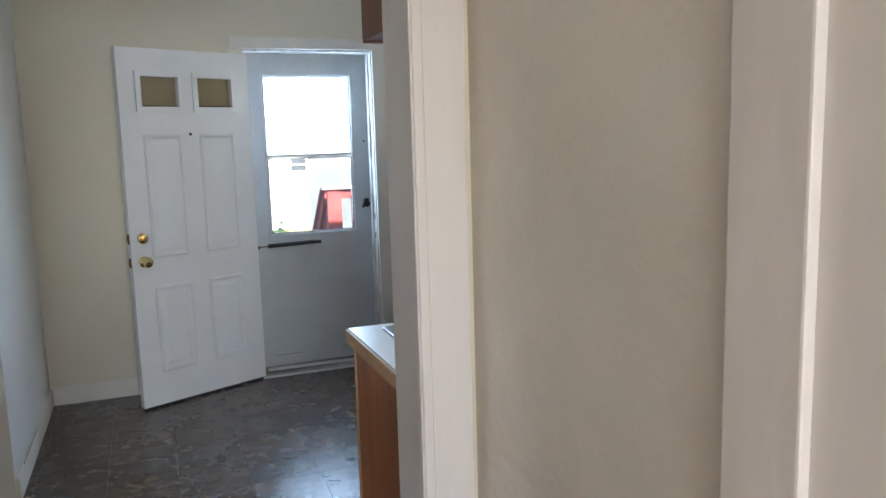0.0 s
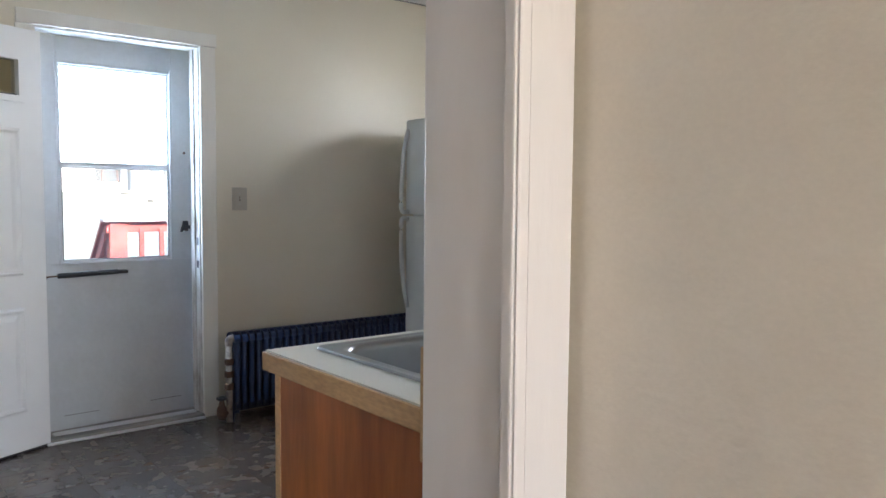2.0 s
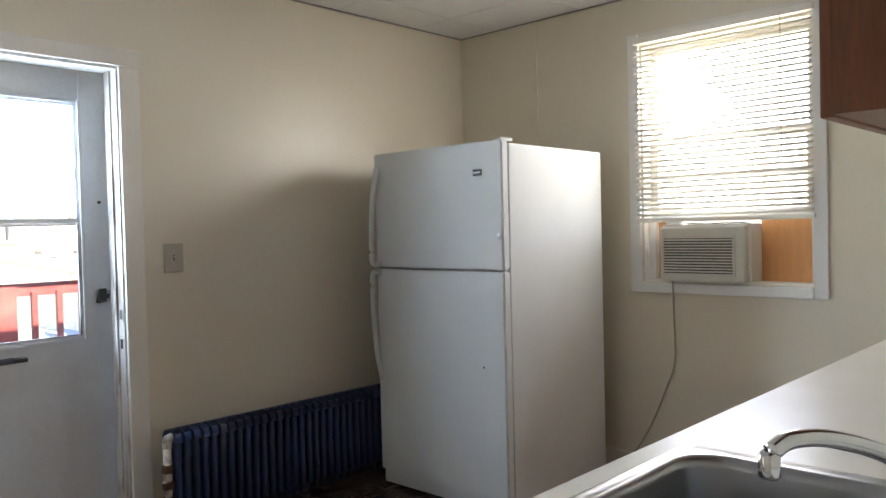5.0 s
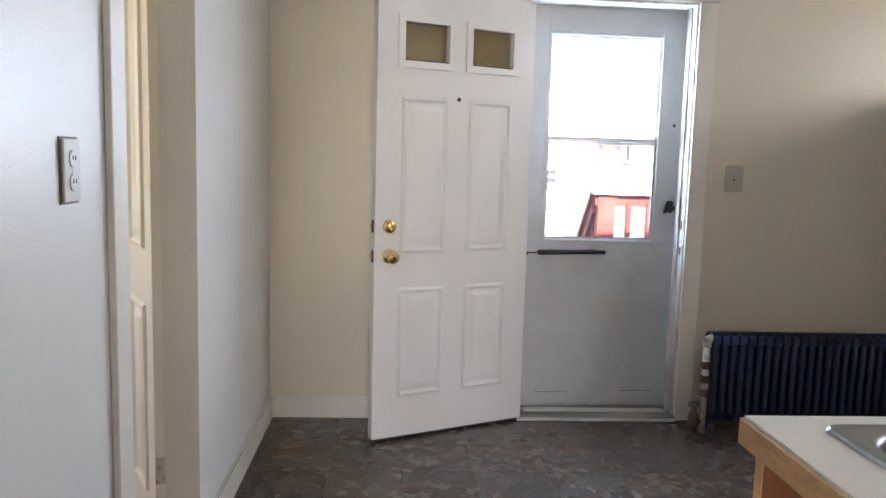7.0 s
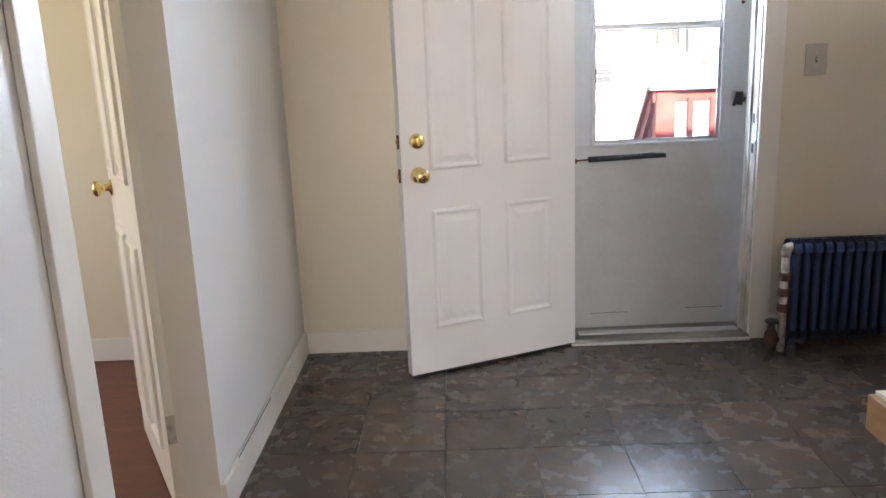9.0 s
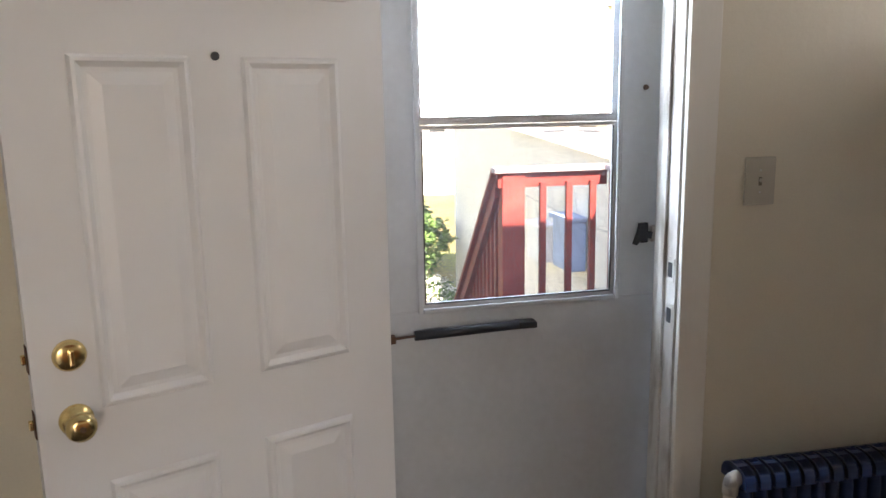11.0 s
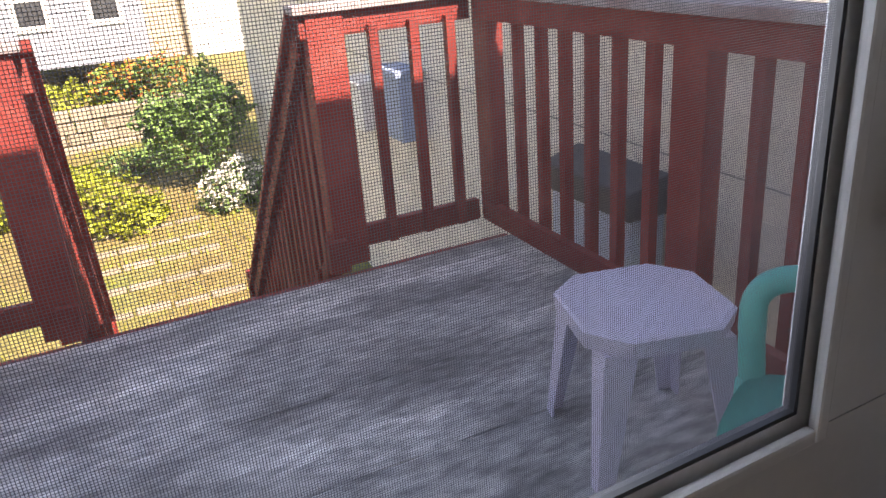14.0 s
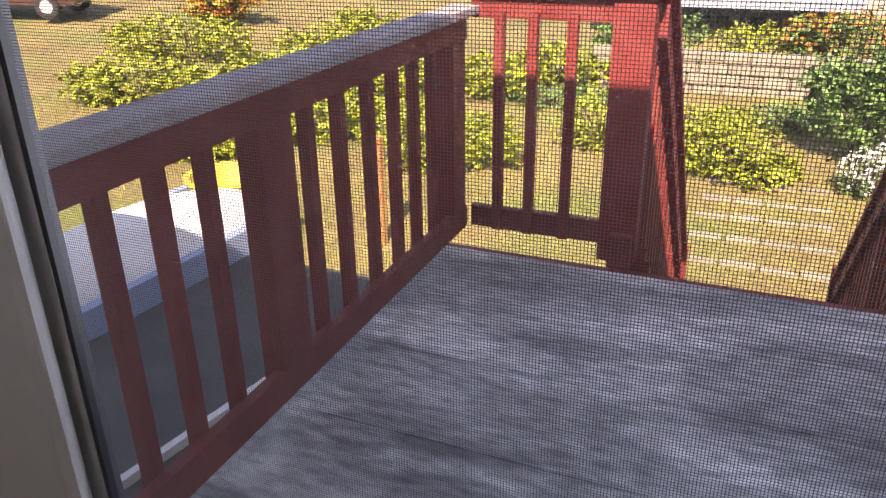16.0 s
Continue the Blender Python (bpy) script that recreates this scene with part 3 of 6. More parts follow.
def entry_door():
    """Panel door hung at (0.03, 0), swung open against the wall. Local x runs from the hinge to the free edge, local -y faces the room."""
    W, H, T = 0.81, 2.035, 0.044
    ang = math.degrees(math.atan2(-0.336, -0.742))
    d = thing("door_1", "white steel panel door with two small lights, standing open", "door", (0.008, -0.006, 0.015), ang, kind="structure")
    # seen side is local +y after the swing
    leaf = bmesh.new()
    gx = ((0.125, 0.345), (0.465, 0.685))
    wz = (1.715, 1.882)
    add_box(leaf, 0, -T / 2, 0, W, T / 2, wz[0])
    add_box(leaf, 0, -T / 2, wz[1], W, T / 2, H)
    add_box(leaf, 0, -T / 2, wz[0], gx[0][0], T / 2, wz[1])
    add_box(leaf, gx[0][1], -T / 2, wz[0], gx[1][0], T / 2, wz[1])
    add_box(leaf, gx[1][1], -T / 2, wz[0], W, T / 2, wz[1])
    bmesh.ops.recalc_face_normals(leaf, faces=leaf.faces)
    part("leaf", leaf, M_DOOR, d)
    for x0, x1 in gx:
        for z0, z1 in ((0.19, 0.70), (0.86, 1.56)):
            bm = bmesh.new()
            raised_frame(bm, x0 - 0.005, z0, x1 + 0.005, z1, -(T / 2 + 0.0015))
            bmesh.ops.transform(bm, matrix=Matrix.Scale(-1, 4, (0, 1, 0)), verts=bm.verts)
            bmesh.ops.recalc_face_normals(bm, faces=bm.faces)
            part("panel", bm, M_DOOR, d)
        f = part("light_frame", boxes((x0 - 0.03, T / 2 + 0.0005, wz[0] - 0.03, x0, T / 2 + 0.014, wz[1] + 0.03), (x1, T / 2 + 0.0005, wz[0] - 0.03, x1 + 0.03, T / 2 + 0.014, wz[1] + 0.03),
                                     (x0, T / 2 + 0.0005, wz[0] - 0.03, x1, T / 2 + 0.014, wz[0]), (x0, T / 2 + 0.0005, wz[1], x1, T / 2 + 0.014, wz[1] + 0.03)), M_DOOR, d)
        part("pane", boxes((x0, -0.004, wz[0], x1, 0.004, wz[1])), M_GLASS_OBS, f, "clear glass pane")
        part("gasket", boxes((x0, T / 2 - 0.016, wz[0] + 0.0005, x1, T / 2 - 0.004, wz[0] + 0.008)), M_BLACK, f)
    fx = W - 0.07
    k = part("knob", lathe([(0.033, 0), (0.033, 0.004), (0.027, 0.009), (0.013, 0.012), (0.012, 0.028), (0.025, 0.036), (0.030, 0.048), (0.027, 0.058), (0.014, 0.063)], pose(fx, T / 2, 0.848, -90, 0, 0)), M_BRASS, d, "polished brass knob", True)
    part("keyhole", lathe([(0.006, 0), (0.006, 0.003)], pose(fx, T / 2 + 0.0625, 0.848, -90, 0, 0), 12), M_PIPE, k)
    b = part("deadbolt", lathe([(0.032, 0), (0.032, 0.006), (0.028, 0.012), (0.024, 0.014), (0.012, 0.016)], pose(fx, T / 2, 0.983, -90, 0, 0)), M_BRASS, d, "round brass deadbolt", True)
    part("thumb_turn", box(-0.005, 0, -0.016, 0.005, 0.018, 0.016, 0.003, pose(fx, T / 2 + 0.0155, 0.983)), M_BRASS, b)
    for z in (0.848, 0.983):
        part("latch_plate", box(W + 0.0005, -0.012, z - 0.028, W + 0.003, 0.012, z + 0.028, 0.001), M_PIPE, d, "tarnished latch plate")
        part("bolt", box(W + 0.0035, -0.007, z - 0.009, W + 0.012, 0.007, z + 0.009, 0.002), M_BRASS, d)
    part("peephole", lathe([(0.009, 0), (0.009, 0.004), (0.005, 0.005)], pose(W / 2, T / 2, 1.56, -90, 0, 0), 14), M_BLACK, d)
    part("sweep", box(0.01, -0.018, -0.012, W - 0.01, 0.018, -0.0005, 0.002), M_BLACK, d, "dark rubber door sweep")
    for z in (0.2, 1.0, 1.8):
        part("hinge", lathe([(0.007, 0), (0.007, 0.09)], pose(0.002, -T / 2 - 0.0075, z), 10), M_ALU, d)
    return d


entry_door()


def storm_door():
    """Hung at the left, a little ajar. Local x from the hinge, y through the door."""
    W, H = 0.838, 2.075
    d = thing("door_3", "grey-white aluminium storm door with screen, slightly ajar", "door", (0.0, 0.152, 0.014), 2.0, kind="structure")
    x0, x1, z0, zm, z1 = 0.142, 0.697, 0.905, 1.40, 1.915
    T = 0.032
    part("lower_panel", boxes((0.0, 0, 0, W, T, z0 - 0.022)), M_STORM, d, "dull grey-white kick panel")
    part("stile", box(0.0, 0, z0 - 0.022, x0 - 0.02, T, H - 0.0005, 0.003), M_STORM, d)
    part("stile", box(x1 + 0.02, 0, z0 - 0.022, W, T, H - 0.0005, 0.003), M_STORM, d)
    part("top_rail", boxes((x0 - 0.0195, 0, z1 + 0.02, x1 + 0.0195, T, H)), M_STORM, d)
    # stepped moulding round the opening
    for n, (a, b, c, e) in enumerate(((x0 - 0.024, z0 - 0.026, x0 - 0.010, z1 + 0.024), (x1 + 0.010, z0 - 0.026, x1 + 0.024, z1 + 0.024))):
        part("moulding", box(a, -0.010, b, c, -0.0005, e, 0.003), M_STORM, d)
    for b, e in ((z0 - 0.026, z0 - 0.012), (z1 + 0.010, z1 + 0.024)):
        part("moulding", box(x0 - 0.0095, -0.010, b, x1 + 0.0095, -0.0005, e, 0.003), M_STORM, d)
    # upper glass sash
    s = part("glass_sash", boxes((x0 - 0.019, 0.016, zm + 0.02, x0, 0.026, z1 + 0.019), (x1, 0.016, zm + 0.02, x1 + 0.019, 0.026, z1 + 0.019), (x0, 0.016, z1, x1, 0.026, z1 + 0.019), (x0 - 0.019, 0.012, zm - 0.002, x1 + 0.019, 0.026, zm + 0.02)), M_ALU, d, "grey aluminium sash")
    pane = part("pane", boxes((x0, 0.019, zm + 0.02, x1, 0.022, z1)), M_GLASS, s)
    pane.visible_shadow = False
    # lower screen frame, dark inner edge, mesh of real wires
    s = part("screen_frame", boxes((x0 - 0.019, 0.004, z0 - 0.021, x0 - 0.003, 0.015, zm - 0.003), (x1 + 0.003, 0.004, z0 - 0.021, x1 + 0.019, 0.015, zm - 0.003), (x0 - 0.003, 0.004, z0 - 0.021, x1 + 0.003, 0.015, z0 - 0.003), (x0 - 0.003, 0.004, zm - 0.014, x1 + 0.003, 0.015, zm - 0.003)), M_ALU, d, "grey aluminium screen frame")
    part("spline", boxes((x0 - 0.003, 0.0045, z0 - 0.003, x0 + 0.001, 0.0145, zm - 0.014), (x1 - 0.001, 0.0045, z0 - 0.003, x1 + 0.003, 0.0145, zm - 0.014), (x0 + 0.001, 0.0045, z0 - 0.003, x1 - 0.001, 0.0145, z0 + 0.001)), M_BLACK, s, "black screen spline")
    bm = bmesh.new()
    pitch, r, yy = 0.0016, 0.00018, 0.0095

    def wire(a, b, horizontal):
        o = ((0, r, 0), (0, 0, r), (0, -r, 0), (0, 0, -r)) if horizontal else ((r, 0, 0), (0, r, 0), (-r, 0, 0), (0, -r, 0))
        va = [bm.verts.new((a[0] + q[0], a[1] + q[1], a[2] + q[2])) for q in o]
        vb = [bm.verts.new((b[0] + q[0], b[1] + q[1], b[2] + q[2])) for q in o]
        for k in range(4):
            bm.faces.new((va[k], va[(k + 1) % 4], vb[(k + 1) % 4], vb[k]))
    for k in range(int((zm - z0 - 0.012) / pitch)):
        z = z0 + k * pitch
        wire((x0, yy, z), (x1, yy, z), True)
    for k in range(int((x1 - x0) / pitch)):
        x = x0 + k * pitch
        wire((x, yy + 2 * r, z0), (x, yy + 2 * r, zm - 0.014), False)
    tagged(part("insect_screen", bm, M_WIRE, s, "fine dark insect screen"), kind="stuff")
    # latch
    lz, lx = 1.072, W - 0.040
    h = part("latch_handle", box(-0.012, -0.012, -0.03, 0.012, -0.0005, 0.03, 0.004, pose(lx, 0, lz)), M_BLACK, d, "black latch handle")
    bm = bmesh.new()
    outline = ((-0.060, -0.030), (-0.050, -0.034), (-0.030, -0.014), (-0.004, -0.016), (0.0, 0.004), (-0.020, 0.006), (-0.026, 0.028), (-0.042, 0.031), (-0.046, 0.008))
    rings = [[bm.verts.new((x, y, z)) for x, z in outline] for y in (-0.026, -0.0125)]
    for k in range(len(outline)):
        bm.faces.new((rings[0][k], rings[0][(k + 1) % len(outline)], rings[1][(k + 1) % len(outline)], rings[1][k]))
    bm.faces.new(rings[0][::-1]), bm.faces.new(rings[1])
    bmesh.ops.recalc_face_normals(bm, faces=bm.faces)
    bmesh.ops.bevel(bm, geom=[e for e in bm.edges if abs(e.verts[0].co.y - e.verts[1].co.y) < 1e-5 and e.verts[0].co.y < -0.02], offset=0.003, segments=2, affect="EDGES")
    bmesh.ops.transform(bm, matrix=pose(lx + 0.020, 0, lz), verts=bm.verts)
    part("lever", bm, M_BLACK, h)
    part("catch", box(W - 0.018, -0.014, lz - 0.028, W + 0.002, -0.0006, lz + 0.02, 0.004), M_PIPE_WHITE, d, "worn grey catch plate")
    part("night_lock", lathe([(0.008, 0), (0.006, 0.008)], pose(W - 0.045, 0, 1.49, 90, 0, 0), 12), M_PIPE, d)
    # pneumatic closer
    c = part("door_closer", tube([(0.10, -0.035, 0.826), (0.40, -0.035, 0.834)], 0.0135, 16), M_BLACK, d, "black pneumatic door closer", True)
    part("rod", tube([(0.03, -0.035, 0.822), (0.10, -0.035, 0.826)], 0.004, 8), M_PIPE, c)
    part("bracket", box(0.40, -0.044, 0.822, 0.455, -0.0006, 0.840, 0.003), M_BLACK, c)
    part("jamb_bracket", box(0.02, -0.05, 0.812, 0.046, -0.020, 0.832, 0.003), M_PIPE, c)
    part("scratch", boxes((0.12, -0.0012, 0.075, 0.30, -0.0004, 0.0775), (0.58, -0.0012, 0.082, 0.76, -0.0004, 0.0845)), M_GASKET, d, "thin dark scuff lines")
    return d


storm_door()


def interior_door():
    L = 0.64
    ang = 119.5
    d = thing("door_4", "open cream painted wooden door of the side room", "door", (-1.372, -1.322, 0.012), ang, kind="structure")
    part("leaf", box(0, -0.018, 0, L, 0.018, 2.02, 0.003), M_TRIM, d)
    for x0, x1 in ((0.09, 0.29), (0.35, 0.55)):
        for z0, z1 in ((0.16, 0.80), (0.98, 1.86)):
            bm = bmesh.new()
            raised_frame(bm, x0, z0, x1, z1, -0.0195)
            bmesh.ops.transform(bm, matrix=Matrix.Scale(-1, 4, (0, 1, 0)), verts=bm.verts)
            bmesh.ops.recalc_face_normals(bm, faces=bm.faces)
            part("panel", bm, M_TRIM, d)
    for sgn, rx in ((1, -90), (-1, 90)):
        part("knob", lathe([(0.028, 0), (0.028, 0.004), (0.012, 0.01), (0.011, 0.03), (0.025, 0.038), (0.027, 0.052), (0.016, 0.06)], pose(L - 0.06, sgn * 0.0185, 0.92, rx, 0, 0)), M_BRASS, d, "brass knob", True)
    part("latch_plate", box(L + 0.0004, -0.010, 0.88, L + 0.002, 0.010, 0.96), M_BRASS, d)
    for z in (0.22, 1.80):
        h = part("hinge", lathe([(0.006, 0), (0.006, 0.09)], pose(-0.004, -0.022, z), 10), M_TRIM, d, "painted hinge")
        part("hinge_leaf", box(-0.0006 - 0.002, -0.016, z, -0.0006, 0.016, z + 0.09), M_PIPE_WHITE, d)
    return d


interior_door()
setting("trim_threshold_strip", box(XL - 0.06, -2.0, -0.002, XL - 0.02, -1.352, 0.004, 0.001), M_REDFLOOR, "dark brown strip between the two floors", "trim")


def wall_plate(name, label, cat, at, rz, w, h, outlet):
    d = thing(name, label, cat, at, rz)
    if outlet:
        part("rim", box(-w / 2 - 0.004, -0.003, -h / 2 - 0.004, w / 2 + 0.004, -0.0005, h / 2 + 0.004, 0.001), M_OUTLET_RIM, d, "dark brown gap round the plate")
        p = part("plate", box(-w / 2, -0.010, -h / 2, w / 2, -0.0035, h / 2, 0.003), M_OUTLET, d)
        for z in (-0.022, 0.022):
            f = part("socket_face", lathe([(0.017, 0), (0.017, 0.0025), (0.016, 0.003)], pose(0, -0.0102, z, 90, 0, 0), 20), M_OUTLET, p)
            for dx in (-0.006, 0.006):
                part("slot", boxes((dx - 0.001, -0.0142, z - 0.002, dx + 0.001, -0.0133, z + 0.006)), M_BLACK, p)
        part("screw", lathe([(0.003, 0), (0.003, 0.001)], pose(0, -0.0102, 0, 90, 0, 0), 10), M_ALU, p)
    else:
        p = part("plate", box(-w / 2, -0.007, -h / 2, w / 2, -0.0005, h / 2, 0.003), M_PLATE, d)
        part("slot", boxes((-0.005, -0.0078, -0.012, 0.005, -0.0072, 0.012)), M_OUTLET_RIM, p)
        part("toggle", box(-0.0035, -0.018, -0.002, 0.0035, -0.008, 0.008, 0.0015), M_PLATE, p)
        for z in (-0.03, 0.03):
            part("screw", lathe([(0.003, 0), (0.003, 0.001)], pose(0, -0.0072, z, 90, 0, 0), 10), M_ALU, p)
    return d


wall_plate("light_switch", "ivory light switch plate on the cream wall", "switch", (1.047, 0, 1.245), 0, 0.092, 0.132, False)
wall_plate("wall_outlet", "grey double outlet with dark rim on the white wall", "outlet", (XL, -2.276, 1.272), 90, 0.072, 0.118, True)


# ---- window with air conditioner ----
def window_unit():
    y0, y1, z0, z1 = -2.14, -1.27, 1.04, 2.29
    w = thing("window_1", "white double-hung window with wood panels round an air conditioner", "window", kind="structure")
    for r in ((XR - 0.02, y1 + 0.001, 0.985, XR - 0.001, y1 + 0.062, 2.35), (XR - 0.02, y0 - 0.062, 0.985, XR - 0.001, y0 - 0.001, 2.35)):
        part("casing", box(*r, bevel=0.004), M_WHITE_PAINT, w)
    part("casing", box(XR - 0.02, y0, z1 + 0.001, XR - 0.001, y1, 2.35, 0.004), M_TRIM, w)
    part("sill", box(XR - 0.035, y0 - 0.0005, 0.985, XR - 0.001, y1 + 0.0005, z0 - 0.002, 0.005), M_WHITE_PAINT, w)
    for r in ((XR, y1 - 0.012, z0, XR + 0.15, y1 - 0.0005, z1), (XR, y0 + 0.0005, z0, XR + 0.15, y0 + 0.012, z1), (XR, y0 + 0.0125, z1 - 0.012, XR + 0.15, y1 - 0.0125, z1 - 0.0005), (XR - 0.0005, y0 + 0.0125, z0 + 0.0005, XR + 0.15, y1 - 0.0125, z0 + 0.012)):
        part("lining", boxes(r), M_TRIM, w)
    for n, (za, zb, x) in enumerate(((1.372, 1.80, XR + 0.075), (1.76, z1 - 0.013, XR + 0.108))):
        s = part("sash", boxes((x, y1 - 0.055, za, x + 0.03, y1 - 0.013, zb), (x, y0 + 0.013, za, x + 0.03, y0 + 0.055, zb), (x, y0 + 0.055, za, x + 0.03, y1 - 0.055, za + 0.04), (x, y0 + 0.055, zb - 0.035, x + 0.03, y1 - 0.055, zb)), M_WHITE_PAINT, w)
        p = part("pane", boxes((x + 0.013, y0 + 0.055, za + 0.04, x + 0.016, y1 - 0.055, zb - 0.035)), M_GLASS, s)
        p.visible_shadow = False
        if n == 0:
            part("meeting_bar", boxes((x + 0.006, y0 + 0.055, 1.575, x + 0.024, y1 - 0.055, 1.60)), M_WHITE_PAINT, s)
    part("side_panel", boxes((XR + 0.085, y1 - 0.125, z0 + 0.0125, XR + 0.10, y1 - 0.0125, 1.371)), M_ORANGE_WOOD, w, "orange plywood filler panel")
    part("side_panel", boxes((XR + 0.085, y0 + 0.0125, z0 + 0.0125, XR + 0.10, -1.866, 1.371)), M_ORANGE_WOOD, w, "orange plywood filler panel")
    part("stop_board", boxes((XR + 0.045, y1 - 0.05, z0 + 0.0125, XR + 0.0845, y1 - 0.0125, 1.371)), M_WHITE_PAINT, w)


window_unit()


def air_conditioner():
    d = thing("air_conditioner", "aged beige window air conditioner with louvred grille", "air conditioner", (XR - 0.055, -1.63, 1.054), 0)
    part("body", box(0.012, -0.235, 0.0, 0.42, 0.225, 0.285, 0.008), M_AC, d)
    f = part("front", box(-0.035, -0.225, 0.0, 0.0115, 0.215, 0.275, 0.012), M_AC, d)
    part("grille_recess", box(-0.037, -0.165, 0.04, -0.0354, 0.19, 0.215, 0.0005), M_AC_DARK, f, "dark vent opening")
    for k in range(12):
        part("louvre", box(-0.045, -0.166, 0.046 + k * 0.0143, -0.0372, 0.191, 0.0535 + k * 0.0143, 0.001), M_AC, f)
    part("rim", boxes((-0.042, 0.1915, 0.03, -0.0356, 0.203, 0.232), (-0.042, -0.178, 0.03, -0.0356, -0.1665, 0.232), (-0.042, -0.1664, 0.03, -0.0356, 0.1914, 0.0395), (-0.042, -0.1664, 0.2155, -0.0356, 0.1914, 0.224)), M_AC, f)
    part("top_vent", boxes((0.03, -0.2, 0.2855, 0.10, 0.1, 0.292)), M_AC_DARK, d)
    part("rag", box(0.0, 0.12, 0.2855, 0.05, 0.20, 0.305, 0.008), M_WHITE_PAINT, d)
    pts = spline([(-0.01, 0.16, -0.002), (0.0, 0.162, -0.15), (0.035, 0.178, -0.42), (0.037, 0.227, -0.565), (0.036, 0.322, -0.785), (0.03, 0.43, -0.96), (0.02, 0.50, -1.046)], 30)
    part("power_cord", tube(pts, 0.0042, 8), M_CORD, d, "thin beige power cord", True)


air_conditioner()


def blind():
    y0, y1, zb, zt = -2.155, -1.256, 1.352, 2.29
    d = thing("window_blind", "white horizontal mini blind lowered over the window", "blind", (0, 0, 0))
    x = XR - 0.042
    part("head_rail", box(x - 0.013, y0, zt, x + 0.018, y1, zt + 0.03, 0.002), M_BLIND, d)
    part("bottom_rail", box(x - 0.012, y0, zb, x + 0.014, y1, zb + 0.024, 0.004), M_BLIND, d)
    n = 32
    first = None
    for k in range(n):
        z = zb + 0.04 + k * (zt - zb - 0.05) / n
        if first is None:
            bm = bmesh.new()
            rows = []
            for i in range(4):
                u = -0.0125 + 0.025 * i / 3
                zz = 0.0022 * (1 - (u / 0.0125) ** 2)
                rows.append([bm.verts.new((u, y, zz)) for y in (y0 + 0.004, y1 - 0.004)])
            for a, b in zip(rows, rows[1:]):
                bm.faces.new((a[0], a[1], b[1], b[0]))
            bmesh.ops.transform(bm, matrix=Matrix.Rotation(radians(-38), 4, "Y"), verts=bm.verts)
            bmesh.ops.solidify(bm, geom=list(bm.faces), thickness=0.0006)
            first = part("slat", bm, M_BLIND, d, "", True)
            first.location = (x, 0, z)
        else:
            o = bpy.data.objects.new("slat", first.data)
            scene.collection.objects.link(o)
            o.parent, o.location = d, (x, 0, z)
    for y in (-1.40, -1.70, -2.0):
        part("cord", tube([(x - 0.0125, y, zb + 0.02), (x - 0.0125, y, zt)], 0.0008, 6), M_BLIND, d)
    part("wand", tube([(x - 0.024, -2.02, zt), (x - 0.024, -2.02, 1.65)], 0.003, 8), M_GLASS_OBS, d)


blind()


